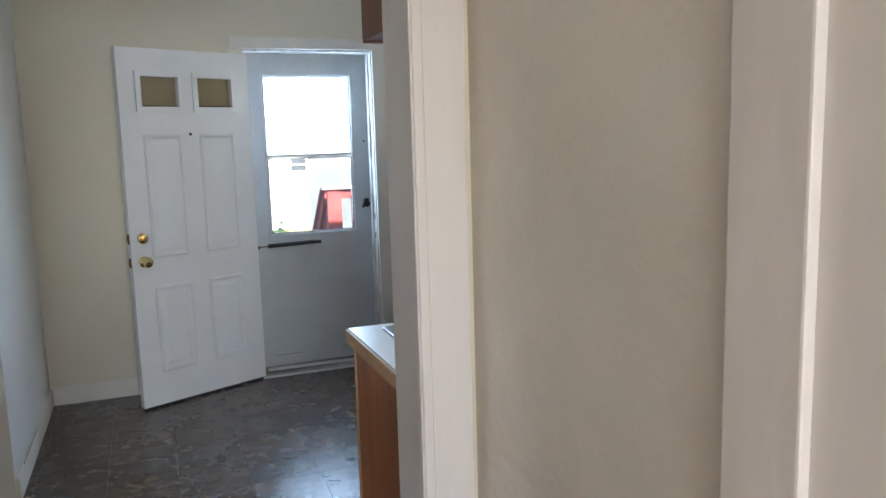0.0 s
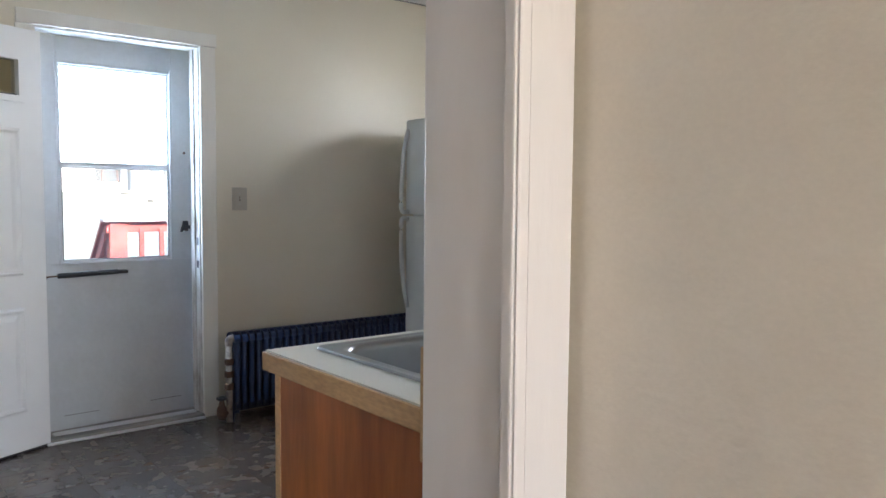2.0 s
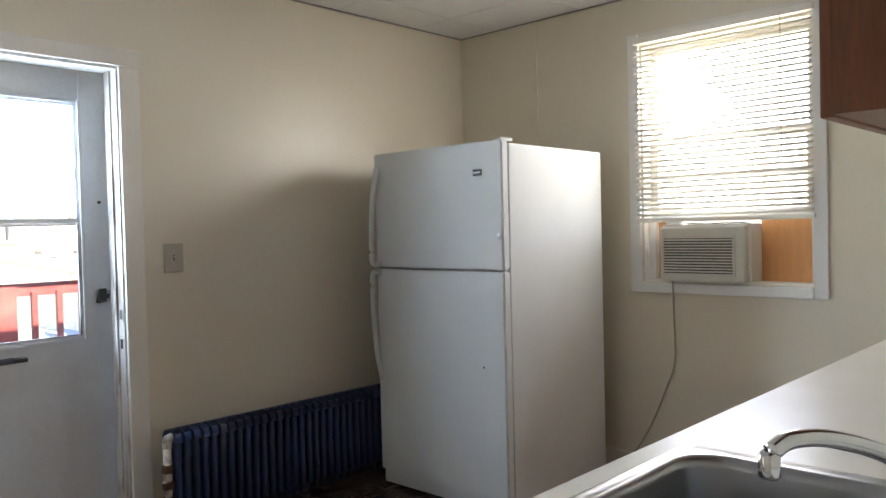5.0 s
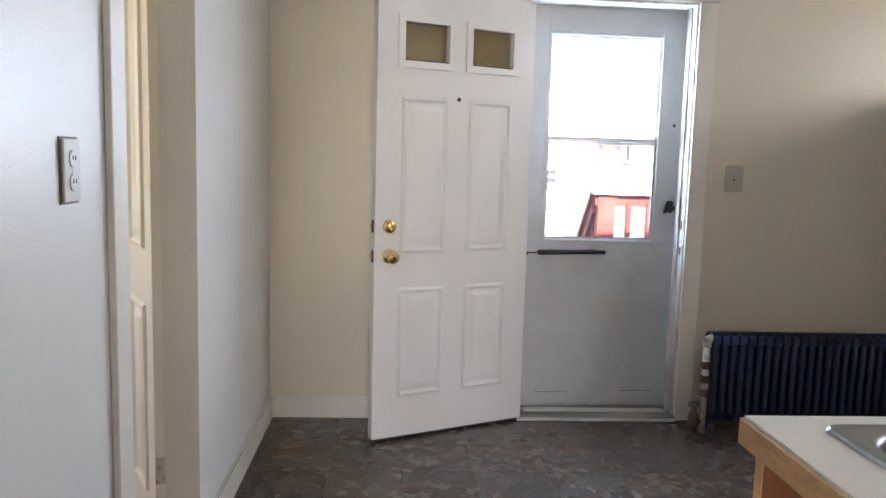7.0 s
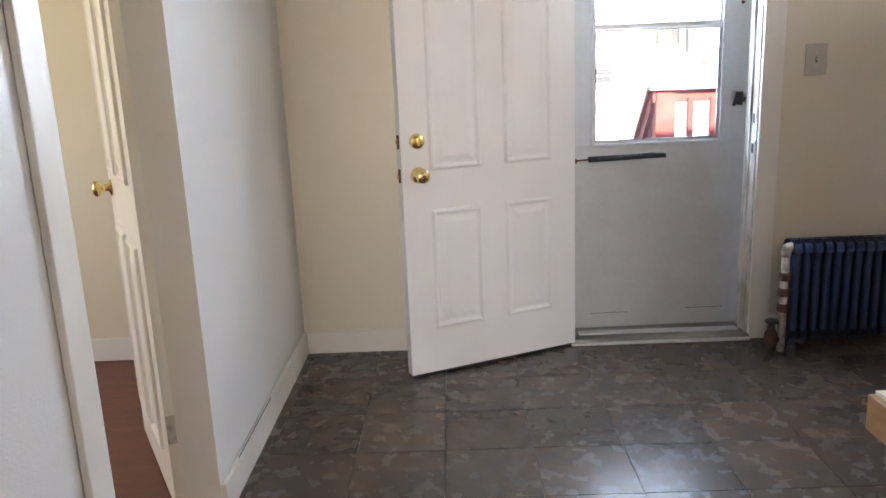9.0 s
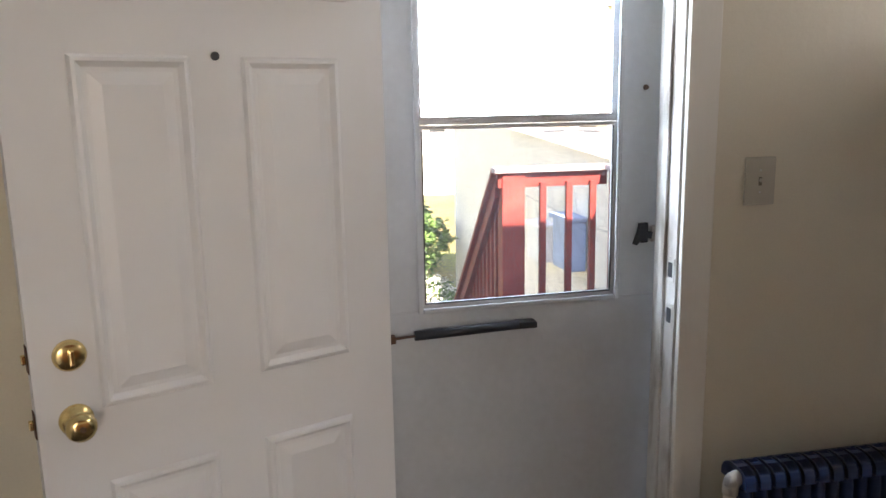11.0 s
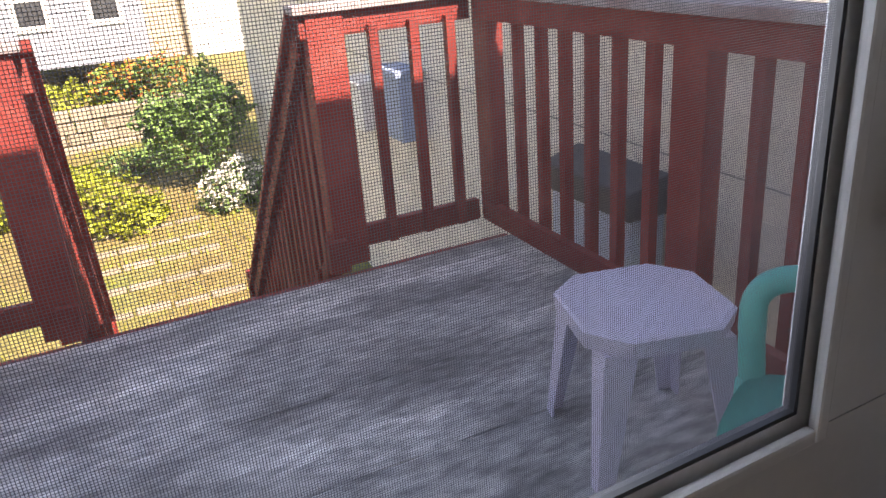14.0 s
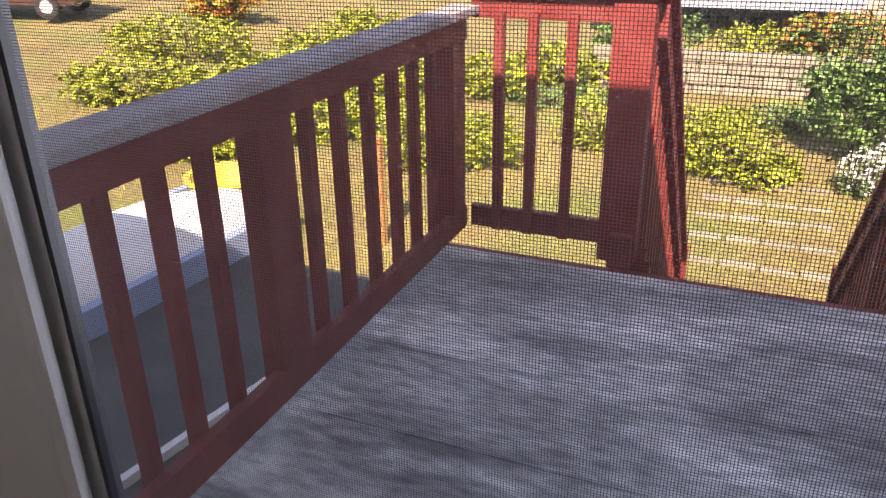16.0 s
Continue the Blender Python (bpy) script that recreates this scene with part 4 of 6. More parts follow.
# ---- radiator ----
def radiator():
    x0, n, pitch = 0.935, 31, 0.0435
    d = thing("radiator", "dark navy cast-iron column radiator against the wall", "radiator", (x0, -0.160, 0.0))
    bm = bmesh.new()
    # one section: two slender columns joined by rounded heads
    for y in (-0.032, 0.032):
        for z0, z1 in ((0.085, 0.455),):
            ring = []
            for z, sx, sy in ((z0, 0.012, 0.022), (z0 + 0.03, 0.016, 0.027), (z1 - 0.03, 0.016, 0.027), (z1, 0.012, 0.022)):
                ring.append([bm.verts.new((sx * math.cos(a), y + sy * math.sin(a), z)) for a in (2 * math.pi * k / 10 for k in range(10))])
            for a, b in zip(ring, ring[1:]):
                for k in range(10):
                    bm.faces.new((a[k], a[(k + 1) % 10], b[(k + 1) % 10], b[k]))
    for zc, up in ((0.478, 1), (0.075, -1)):
        prof = []
        for k in range(13):
            a = math.pi * k / 12
            prof.append((0.060 * math.cos(a), zc - 0.028 * up + up * 0.052 * math.sin(a) ** 0.6 if 0 < k < 12 else zc - 0.028 * up))
        va = [[bm.verts.new((sx, y, z)) for y, z in prof] for sx in (-0.013, -0.018, 0.018, 0.013)]
        for k in range(12):
            for a, b in zip(va, va[1:]):
                bm.faces.new((a[k], a[k + 1], b[k + 1], b[k]))
        bm.faces.new(va[0]), bm.faces.new(va[-1][::-1])
        for a, b in zip(va, va[1:]):
            bm.faces.new((a[0], b[0], b[-1], a[-1]))
    bmesh.ops.recalc_face_normals(bm, faces=bm.faces)
    s = part("section", bm, M_NAVY, d, "", True)
    for k in range(1, n):
        o = bpy.data.objects.new("section", s.data)
        scene.collection.objects.link(o)
        o.parent, o.location = d, (k * pitch, 0, 0)
    for x in (0, (n - 1) * pitch):
        for y in (-0.035, 0.035):
            part("foot", lathe([(0.022, 0), (0.016, 0.02), (0.014, 0.085)], pose(x, y, 0), 12), M_NAVY, d)
    part("tie_rod", tube([(-0.02, 0, 0.45), (n * pitch, 0, 0.45)], 0.006, 8), M_NAVY, d)
    v = part("valve_pipe", tube([(-0.038, -0.02, 0.0), (-0.038, -0.02, 0.455)], 0.017, 14), M_PIPE_WHITE, d, "pipe with peeling white paint", True)
    part("elbow", tube(spline([(-0.038, -0.02, 0.43), (-0.036, -0.02, 0.462), (-0.02, -0.015, 0.468), (0.0, -0.01, 0.468)], 12), 0.021, 14), M_PIPE_WHITE, v, "", True)
    for z in (0.20, 0.27, 0.34):
        part("coupling", lathe([(0.022, -0.018), (0.027, -0.014), (0.027, 0.014), (0.022, 0.018)], pose(-0.038, -0.02, z), 8), M_PIPE, v, "rusty coupling")
    b = part("valve_body", lathe([(0.018, 0.0), (0.028, 0.015), (0.028, 0.06), (0.018, 0.08), (0.012, 0.11)], pose(-0.082, -0.02, 0.02), 12), M_PIPE, d, "rusty brown valve", True)
    part("valve_wheel", lathe([(0.020, 0), (0.030, 0.004), (0.030, 0.012), (0.020, 0.016)], pose(-0.082, -0.02, 0.13), 14), M_BLACK, b, "black valve wheel")
    part("valve_link", tube([(-0.082, -0.02, 0.055), (-0.038, -0.02, 0.055)], 0.014, 10), M_PIPE, b)
    part("bleed_cap", lathe([(0.016, 0), (0.016, 0.05), (0.010, 0.06)], pose(-0.02, -0.09, 0.0), 10), M_BLACK, d, "black pipe stub")


radiator()


# ---- fridge ----
def fridge():
    """Local x: depth from the door face, local y: width towards the wall; turned a little."""
    ang = 1.0
    W, D, H, seam = 0.85, 0.80, 1.742, 1.148
    d = thing("fridge", "white top-freezer fridge with lightly marked doors", "fridge", (2.032, -1.135, 0), ang)
    part("body", box(0.072, 0.004, 0.045, 0.072 + D, W - 0.004, H - 0.01, 0.006), M_FRIDGE, d, "white textured cabinet")
    part("gasket", boxes((0.064, 0.012, 0.10, 0.0715, W - 0.012, seam - 0.008), (0.064, 0.012, seam + 0.012, 0.0715, W - 0.012, H - 0.02)), M_GASKET, d)
    part("base_grille", box(0.03, 0.01, 0.018, 0.0715, W - 0.01, 0.085, 0.006), M_FRIDGE, d, "white toe grille")
    for z0, z1, nm in ((0.09, seam - 0.004, "fridge_door"), (seam + 0.008, H, "freezer_door")):
        bm = bmesh.new()
        # slightly crowned door front
        cols = 9
        front, back = [], []
        for k in range(cols):
            y = W * k / (cols - 1)
            bow = 0.016 * (1 - (2 * k / (cols - 1) - 1) ** 4)
            front.append([bm.verts.new((0.016 - bow, y, z)) for z in (z0, z1)])
            back.append([bm.verts.new((0.0635, y, z)) for z in (z0, z1)])
        for k in range(cols - 1):
            bm.faces.new((front[k][0], front[k + 1][0], front[k + 1][1], front[k][1]))
            bm.faces.new((back[k][0], back[k][1], back[k + 1][1], back[k + 1][0]))
            bm.faces.new((front[k][1], front[k + 1][1], back[k + 1][1], back[k][1]))
            bm.faces.new((front[k][0], back[k][0], back[k + 1][0], front[k + 1][0]))
        for k in (0, cols - 1):
            bm.faces.new((front[k][0], front[k][1], back[k][1], back[k][0]))
        bmesh.ops.recalc_face_normals(bm, faces=bm.faces)
        bmesh.ops.bevel(bm, geom=[e for e in bm.edges if e.is_boundary is False and e.calc_face_angle(0) > 0.9], offset=0.006, segments=2, affect="EDGES")
        dr = part(nm, bm, M_FRIDGE, d, "", False)
        if nm == "fridge_door":
            pts = spline([(0.012, W - 0.03, seam - 0.020), (-0.034, W - 0.03, seam - 0.024), (-0.042, W - 0.03, seam - 0.10), (-0.036, W - 0.03, seam - 0.28), (-0.020, W - 0.03, seam - 0.44), (0.01, W - 0.03, seam - 0.58)], 20)
            part("handle", tube(pts, 0.014, 10), M_FRIDGE, dr, "curved white handle", True)
            part("dent", lathe([(0.006, 0), (0.004, 0.002)], pose(0.003, 0.12, 0.70, 0, -90, 0), 10), M_GASKET, dr, "small dark chip")
        else:
            pts = spline([(0.012, W - 0.03, seam + 0.024), (-0.034, W - 0.03, seam + 0.028), (-0.042, W - 0.03, seam + 0.10), (-0.036, W - 0.03, seam + 0.25), (-0.022, W - 0.03, seam + 0.40), (0.01, W - 0.03, H - 0.06)], 20)
            part("handle", tube(pts, 0.014, 10), M_FRIDGE, dr, "curved white handle", True)
            bd = part("badge", box(-0.004, 0.105, H - 0.155, 0.002, 0.155, H - 0.125, 0.001), M_BLACK, dr, "small dark maker's badge")
            part("badge_bar", box(-0.0055, 0.11, H - 0.143, -0.0042, 0.15, H - 0.137), M_ALU, bd)
            part("dent", lathe([(0.014, 0), (0.010, 0.003), (0.004, 0.004)], pose(0.012, 0.02, seam + 0.16, 0, -90, 0), 12), M_ALU, dr, "shallow dent in the door edge")
    part("hinge", box(0.05, 0.02, seam - 0.002, 0.1, 0.06, seam + 0.006, 0.001), M_ALU, d)
    part("top_hinge", box(0.03, 0.015, H + 0.0005, 0.12, 0.05, H + 0.016, 0.003), M_FRIDGE, d, "white hinge cover")
    for x in (0.11, 0.80):
        for y in (0.05, W - 0.05):
            part("foot", lathe([(0.022, 0), (0.016, 0.0445)], pose(x, y, 0), 10), M_BLACK, d)


fridge()


# ---- sink counter ----
CX0, CX1, CY0, CY1, CZ = -0.045, XR, -3.190, -2.585, 0.912
SX0, SX1, SY0, SY1 = 0.048, 0.75, -3.155, -2.635          # outer rim of the sink


def base_cabinet(x0, x1, first):
    d = thing("base_cabinet", "orange-brown wooden sink base cabinet with plain end panel" if first else "orange-brown wooden base cabinet under the counter", "cabinet", (x0, CY0, 0), group="kitchen base cabinets")
    w, dp, h = x1 - x0, CY1 - CY0 - 0.03, CZ - 0.042
    part("body", boxes((0.001, 0, 0.10, w - 0.001, dp - 0.02, 0.66 if first else h), (0.02, 0, 0.0, w - 0.02, dp - 0.08, 0.0995)), M_WOOD, d)
    if first:
        part("front_frame", boxes((0.001, dp - 0.04, 0.6605, w - 0.001, dp - 0.02, h)), M_WOOD, d)
    if first:
        part("end_panel", boxes((-0.011, -0.01, 0.0, 0.0005, dp - 0.001, h)), M_WOOD, d, "orange-brown veneer end panel")
        part("corner_strip", box(-0.0135, dp - 0.022, 0.0, 0.0, dp + 0.002, h, 0.002), M_EDGE, d, "pale bare wood corner strip")
    nd = max(1, round(w / 0.45))
    for k in range(nd):
        a, b = 0.02 + (w - 0.04) * k / nd, 0.02 + (w - 0.04) * (k + 1) / nd
        dr = part("door", box(a + 0.004, dp - 0.0195, 0.13, b - 0.004, dp - 0.001, h - 0.15, 0.003), M_WOOD, d)
        part("handle", tube([(b - 0.05, dp - 0.0005, h - 0.26), (b - 0.05, dp + 0.02, h - 0.25), (b - 0.05, dp + 0.02, h - 0.19), (b - 0.05, dp - 0.0005, h - 0.18)], 0.005, 8), M_CHROME, dr)
        part("drawer_front", box(a + 0.004, dp - 0.0195, h - 0.14, b - 0.004, dp - 0.001, h - 0.02, 0.003), M_WOOD, d)


base_cabinet(CX0 + 0.02, 1.0, True)
base_cabinet(1.0, 2.0, False)
base_cabinet(2.0, XR - 0.004, False)


def countertop():
    d = thing("countertop", "cream laminate worktop with worn wooden edge", "countertop", (0, 0, 0))
    zt, zb = CZ, CZ - 0.040
    hx0, hx1, hy0, hy1 = SX0 + 0.012, SX1 - 0.012, SY0 + 0.012, SY1 - 0.012
    bm = bmesh.new()
    outer, inner = ([[bm.verts.new((x, y, z)) for x, y in ((x0, y0), (x1, y0), (x1, y1), (x0, y1))] for z in (zb, zt)] for x0, y0, x1, y1 in ((CX0, CY0, CX1 - 0.003, CY1), (hx0, hy0, hx1, hy1)))
    for k in range(4):
        n = (k + 1) % 4
        for a, b in ((outer[0], outer[1]), (inner[1], inner[0]), (outer[1], inner[1]), (inner[0], outer[0])):
            bm.faces.new((a[k], a[n], b[n], b[k]))
    bmesh.ops.recalc_face_normals(bm, faces=bm.faces)
    part("slab", bm, M_COUNTER, d)
    part("end_edge", box(CX0 - 0.010, CY0, zb - 0.006, CX0 - 0.0003, CY1 + 0.004, zt - 0.003, 0.003), M_EDGE, d, "chipped bare wood edge strip")
    part("front_edge", boxes((CX0, CY1 + 0.0003, zb - 0.006, CX1 - 0.003, CY1 + 0.006, zt - 0.001)), M_COUNTER, d)
    part("end_cap", box(CX0 - 0.012, YP0 + 0.001, zb - 0.055, CX0 + 0.012, CY0 - 0.0005, zt + 0.105, 0.003), M_EDGE, d, "wooden end block of the splash strip")
    part("splash", box(CX0 + 0.0125, CY0 - 0.022, zt - 0.03, CX1 - 0.003, CY0 - 0.0005, zt + 0.10, 0.004), M_COUNTER, d)


countertop()


def rounded_rect(x0, y0, x1, y1, r, z, seg=6):
    pts = []
    for cx, cy, a0 in ((x1 - r, y1 - r, 0), (x0 + r, y1 - r, 90), (x0 + r, y0 + r, 180), (x1 - r, y0 + r, 270)):
        for k in range(seg + 1):
            a = radians(a0 + 90 * k / seg)
            pts.append((cx + r * math.cos(a), cy + r * math.sin(a), z))
    return pts


def sink():
    d = thing("sink", "stainless steel drop-in sink with one wide rounded basin", "sink", (0, 0, 0))
    z = CZ + 0.001
    rim = bmesh.new()
    bx0, bx1, by0, by1 = SX0 + 0.042, SX1 - 0.042, SY0 + 0.095, SY1 - 0.038
    seg = 8
    rings = [rounded_rect(SX0, SY0, SX1, SY1, 0.030, z, seg), rounded_rect(SX0 + 0.002, SY0 + 0.002, SX1 - 0.002, SY1 - 0.002, 0.029, z + 0.005, seg), rounded_rect(SX0 + 0.006, SY0 + 0.006, SX1 - 0.006, SY1 - 0.006, 0.027, z + 0.006, seg),
             rounded_rect(SX0 + 0.012, SY0 + 0.012, SX1 - 0.012, SY1 - 0.012, 0.025, z + 0.003, seg), rounded_rect(bx0 - 0.014, by0 - 0.014, bx1 + 0.014, by1 + 0.014, 0.085, z + 0.003, seg), rounded_rect(bx0 - 0.008, by0 - 0.008, bx1 + 0.008, by1 + 0.008, 0.08, z + 0.0035, seg),
             rounded_rect(bx0, by0, bx1, by1, 0.075, z - 0.004, seg), rounded_rect(bx0 + 0.003, by0 + 0.003, bx1 - 0.003, by1 - 0.003, 0.073, z - 0.016, seg), rounded_rect(bx0 + 0.010, by0 + 0.010, bx1 - 0.010, by1 - 0.010, 0.07, z - 0.135, seg),
             rounded_rect(bx0 + 0.016, by0 + 0.016, bx1 - 0.016, by1 - 0.016, 0.066, z - 0.160, seg), rounded_rect(bx0 + 0.04, by0 + 0.04, bx1 - 0.04, by1 - 0.04, 0.05, z - 0.176, seg), rounded_rect(bx0 + 0.10, by0 + 0.10, bx1 - 0.10, by1 - 0.10, 0.04, z - 0.179, seg)]
    rv = [[rim.verts.new(p) for p in q] for q in rings]
    for a, b in zip(rv, rv[1:]):
        for k in range(len(a)):
            rim.faces.new((a[k], a[(k + 1) % len(a)], b[(k + 1) % len(a)], b[k]))
    rim.faces.new(rv[-1])
    bmesh.ops.recalc_face_normals(rim, faces=rim.faces)
    b = part("basin", rim, M_STEEL, d, "brushed steel basin and rim", True)
    part("drain", lathe([(0.045, 0), (0.042, 0.004), (0.03, 0.003), (0.0, 0.001)], pose((bx0 + bx1) / 2, (by0 + by1) / 2, z - 0.1785), 20), M_CHROME, b)


sink()


def faucet():
    x, y = 0.455, SY0 + 0.048
    d = thing("faucet", "chrome kitchen faucet with a long swung spout", "faucet", (x, y, CZ + 0.006))
    part("base_plate", box(-0.11, -0.026, 0, 0.11, 0.026, 0.014, 0.006), M_CHROME, d)
    part("post", lathe([(0.024, 0.0142), (0.022, 0.06), (0.018, 0.085), (0.01, 0.095)], None, 18), M_CHROME, d, "", True)
    sp = part("spout", tube(spline([(0, 0, 0.07), (-0.06, 0.025, 0.135), (-0.15, 0.063, 0.172), (-0.215, 0.09, 0.182), (-0.245, 0.103, 0.172)], 20), 0.0105, 12), M_CHROME, d, "", True)
    part("aerator", lathe([(0.010, 0), (0.012, 0.003), (0.012, 0.026), (0.009, 0.030)], pose(-0.247, 0.104, 0.143), 16), M_CHROME, sp, "", True)
    for s in (-1, 1):
        part("tap", lathe([(0.018, 0.0142), (0.016, 0.03), (0.022, 0.04), (0.020, 0.055), (0.008, 0.06)], pose(s * 0.085, 0, 0), 12), M_CHROME, d, "", True)


faucet()


def wall_cabinet(x0, x1, z0):
    d = thing("wall_cabinet", "dark red-brown wooden wall cabinet above the counter", "cabinet", (x0, YP0 + 0.001, z0), group="kitchen wall cabinets")
    w, dp, h = x1 - x0, 0.31, CEIL - z0 - 0.03
    part("body", boxes((0, 0, 0, w - 0.002, dp - 0.02, h)), M_WOOD_DARK, d)
    nd = max(1, round(w / 0.42))
    for k in range(nd):
        a, b = w * k / nd, w * (k + 1) / nd
        dr = part("door", box(a + 0.004, dp - 0.0195, -0.004, b - 0.006, dp, h - 0.02, 0.003), M_WOOD_DARK, d)
        part("handle", tube([(b - 0.05, dp + 0.0005, 0.06), (b - 0.05, dp + 0.02, 0.07), (b - 0.05, dp + 0.02, 0.13), (b - 0.05, dp + 0.0005, 0.14)], 0.005, 8), M_CHROME, dr)


wall_cabinet(-0.065, 0.55, 1.765)
wall_cabinet(0.552, 1.47, 1.50)
wall_cabinet(1.472, 2.39, 1.50)


# ---- deck ----
DZ, DY0, DY1, DXL, DXR = -0.045, 0.205, 2.86, -0.76, 1.96
BW = 0.14
deck = tagged(new("deck"), "weathered grey painted timber deck boards", "deck", kind="structure")
board = None
nb = int((DY1 - DY0) / BW)
for k in range(nb):
    y = DY0 + k * BW
    if board is None:
        bm = box(DXL, 0, -0.035, DXR, BW - 0.0015, 0, 0.001)
        board = part("deck_board", bm, M_DECK, deck)
        board.location = (0, y, DZ)
    else:
        o = bpy.data.objects.new("deck_board", board.data)
        scene.collection.objects.link(o)
        o.parent, o.location = deck, (0, y, DZ - 0.001 * (k % 3))
part("joist", boxes((DXL, DY0, DZ - 0.20, DXL + 0.04, DY1 - 0.02, DZ - 0.042), (DXR - 0.04, DY0, DZ - 0.20, DXR, DY1 - 0.02, DZ - 0.042), (DXL + 0.04, DY1 - 0.065, DZ - 0.20, DXR - 0.04, DY1 - 0.02, DZ - 0.042)), M_RAIL, deck)
for x in (DXL + 0.02, DXR - 0.13):
    for y in (DY0 + 0.3, DY1 - 0.15):
        part("support_post", boxes((x, y, -1.95, x + 0.11, y + 0.11, DZ - 0.21)), M_RAIL, deck)

RB0, RB1, RT0, RT1, RC = 0.022, 0.118, 0.925, 1.02, 1.055       # bottom rail, top rail, cap heights


TOP = (RT0, RT1, RC)


def railing(name, label, x0, y0, x1, y1, posts, balusters, drop=0.0):
    """A straight run from (x0, y0) to (x1, y1); posts: (centre, width), balusters: centres, in metres along the run; drop lowers the top rail."""
    RT0, RT1, RC = TOP[0] - drop, TOP[1] - drop, TOP[2] - drop
    L = math.hypot(x1 - x0, y1 - y0)
    rz = math.degrees(math.atan2(y1 - y0, x1 - x0))
    d = thing(name, label, "railing", (x0, y0, 0), rz)
    part("bottom_rail", box(0, -0.019, RB0, L, 0.019, RB1, 0.004), M_RAIL, d)
    part("top_rail", box(0, -0.019, RT0, L, 0.019, RT1, 0.004), M_RAIL, d)
    part("cap", box(-0.03, -0.065, RT1 + 0.001, L + 0.03, 0.06, RC, 0.006), M_RAIL_CAP, d, "weathered grey-topped rail cap")
    for c, w in posts:
        part("post", box(c - w / 2, -0.040 if L < 1 else -0.017, DZ + 0.001 if L < 1 else RB0 + 0.012, c + w / 2, 0.035 if L < 1 else 0.058, RT1 - 0.002, 0.004), M_RAIL, d)
    first = None
    for c in balusters:
        if first is None:
            first = part("baluster", box(-0.020, 0.0195, RB0 + 0.01, 0.020, 0.058, RT0 + 0.03, 0.003), M_RAIL, d)
            first.location = (c, 0, 0)
        else:
            o = bpy.data.objects.new("baluster", first.data)
            scene.collection.objects.link(o)
            o.parent, o.location = d, (c, 0, 0)
    return d


# run towards +x side: from the far corner back to the house (local -y faces the deck)
XRR, XRL, YB = 1.855, -0.655, 2.85
railing("deck_railing", "maroon painted wooden deck railing beside the block building", XRR, YB - 0.03, XRR, 0.24,
        [(0.05, 0.13), (1.29, 0.14), (2.53, 0.09)], [YB - 0.03 - y for y in (2.554, 2.381, 2.225, 2.065, 1.91, 1.742, 1.311, 1.155, 0.99, 0.83, 0.67, 0.51)])
railing("deck_railing", "maroon painted wooden deck railing beside the garden", XRL, 0.24, XRL, YB - 0.03,
        [(0.05, 0.09), (1.235, 0.15), (2.50, 0.13)], [y - 0.24 for y in (0.42, 0.59, 0.76, 0.926, 1.09, 1.252, 1.695, 1.876, 2.065, 2.25, 2.417, 2.58)], drop=0.095)
railing("deck_railing", "sunlit maroon railing with a wide post beside the steps", XRR - 0.03, YB, 1.085, YB, [(0.641, 0.15)], [XRR - 0.03 - x for x in (1.716, 1.553, 1.376)])
railing("deck_railing", "short maroon railing with a wide post beside the steps", 0.10, YB, XRL + 0.03, YB, [(0.079, 0.155)], [0.10 - x for x in (-0.203, -0.358, -0.495)], drop=0.012)
for x in (0.10, 1.04):
    tagged(part("post_foot", box(x - 0.10 if x < 0.5 else x + 0.02, YB - 0.10, DZ + 0.001, x - 0.01 if x < 0.5 else x + 0.11, YB - 0.058, 0.10, 0.004), M_RAIL), "dark weathered wooden block at the post's foot", "wood block")


STAIR = 0.96                      # fall of the steps per metre


def sheared(bm):
    for v in bm.verts:
        v.co.z -= v.co.y * STAIR
    return bm


def stair_rail(x, face):
    d = thing("stair_railing", "steep maroon stair railing with close balusters", "railing", (x, YB + 0.045, 0), group="stair railings")
    L = 2.0
    part("handrail", sheared(box(-0.019, 0, 0.86, 0.019, L, 0.98, 0.004)), M_RAIL, d)
    part("lower_rail", sheared(box(-0.019, 0, -0.12, 0.019, L, 0.0, 0.004)), M_RAIL, d)
    part("cap", sheared(box(-0.05, -0.02, 0.982, 0.05, L, 1.025, 0.005)), M_RAIL, d)
    for k in range(18):
        y = 0.03 + k * 0.108
        part("baluster", sheared(boxes((-0.02 + 0.040 * face, y, -0.08, 0.02 + 0.040 * face, y + 0.04, 0.94))), M_RAIL, d)
    part("newel", box(-0.045, L + 0.001, -L * STAIR - 0.2, 0.045, L + 0.09, -L * STAIR + 1.08, 0.004), M_RAIL, d)


stair_rail(0.115, -1)
stair_rail(1.100, 1)
steps = thing("stairs", "maroon painted wooden steps down to the yard", "stairs", (0.155, DY1 + 0.04, 0), kind="structure")
for k in range(9):
    part("tread", box(0.0, 0.005 + k * 0.198, DZ - 0.19 * (k + 1) - 0.035, 0.88, 0.235 + k * 0.198, DZ - 0.19 * (k + 1), 0.004), M_DECK, steps)
for x in (-0.022, 0.881):
    part("stringer", sheared(boxes((x, 0, -0.34, x + 0.02, 1.95, -0.06))), M_RAIL, steps)


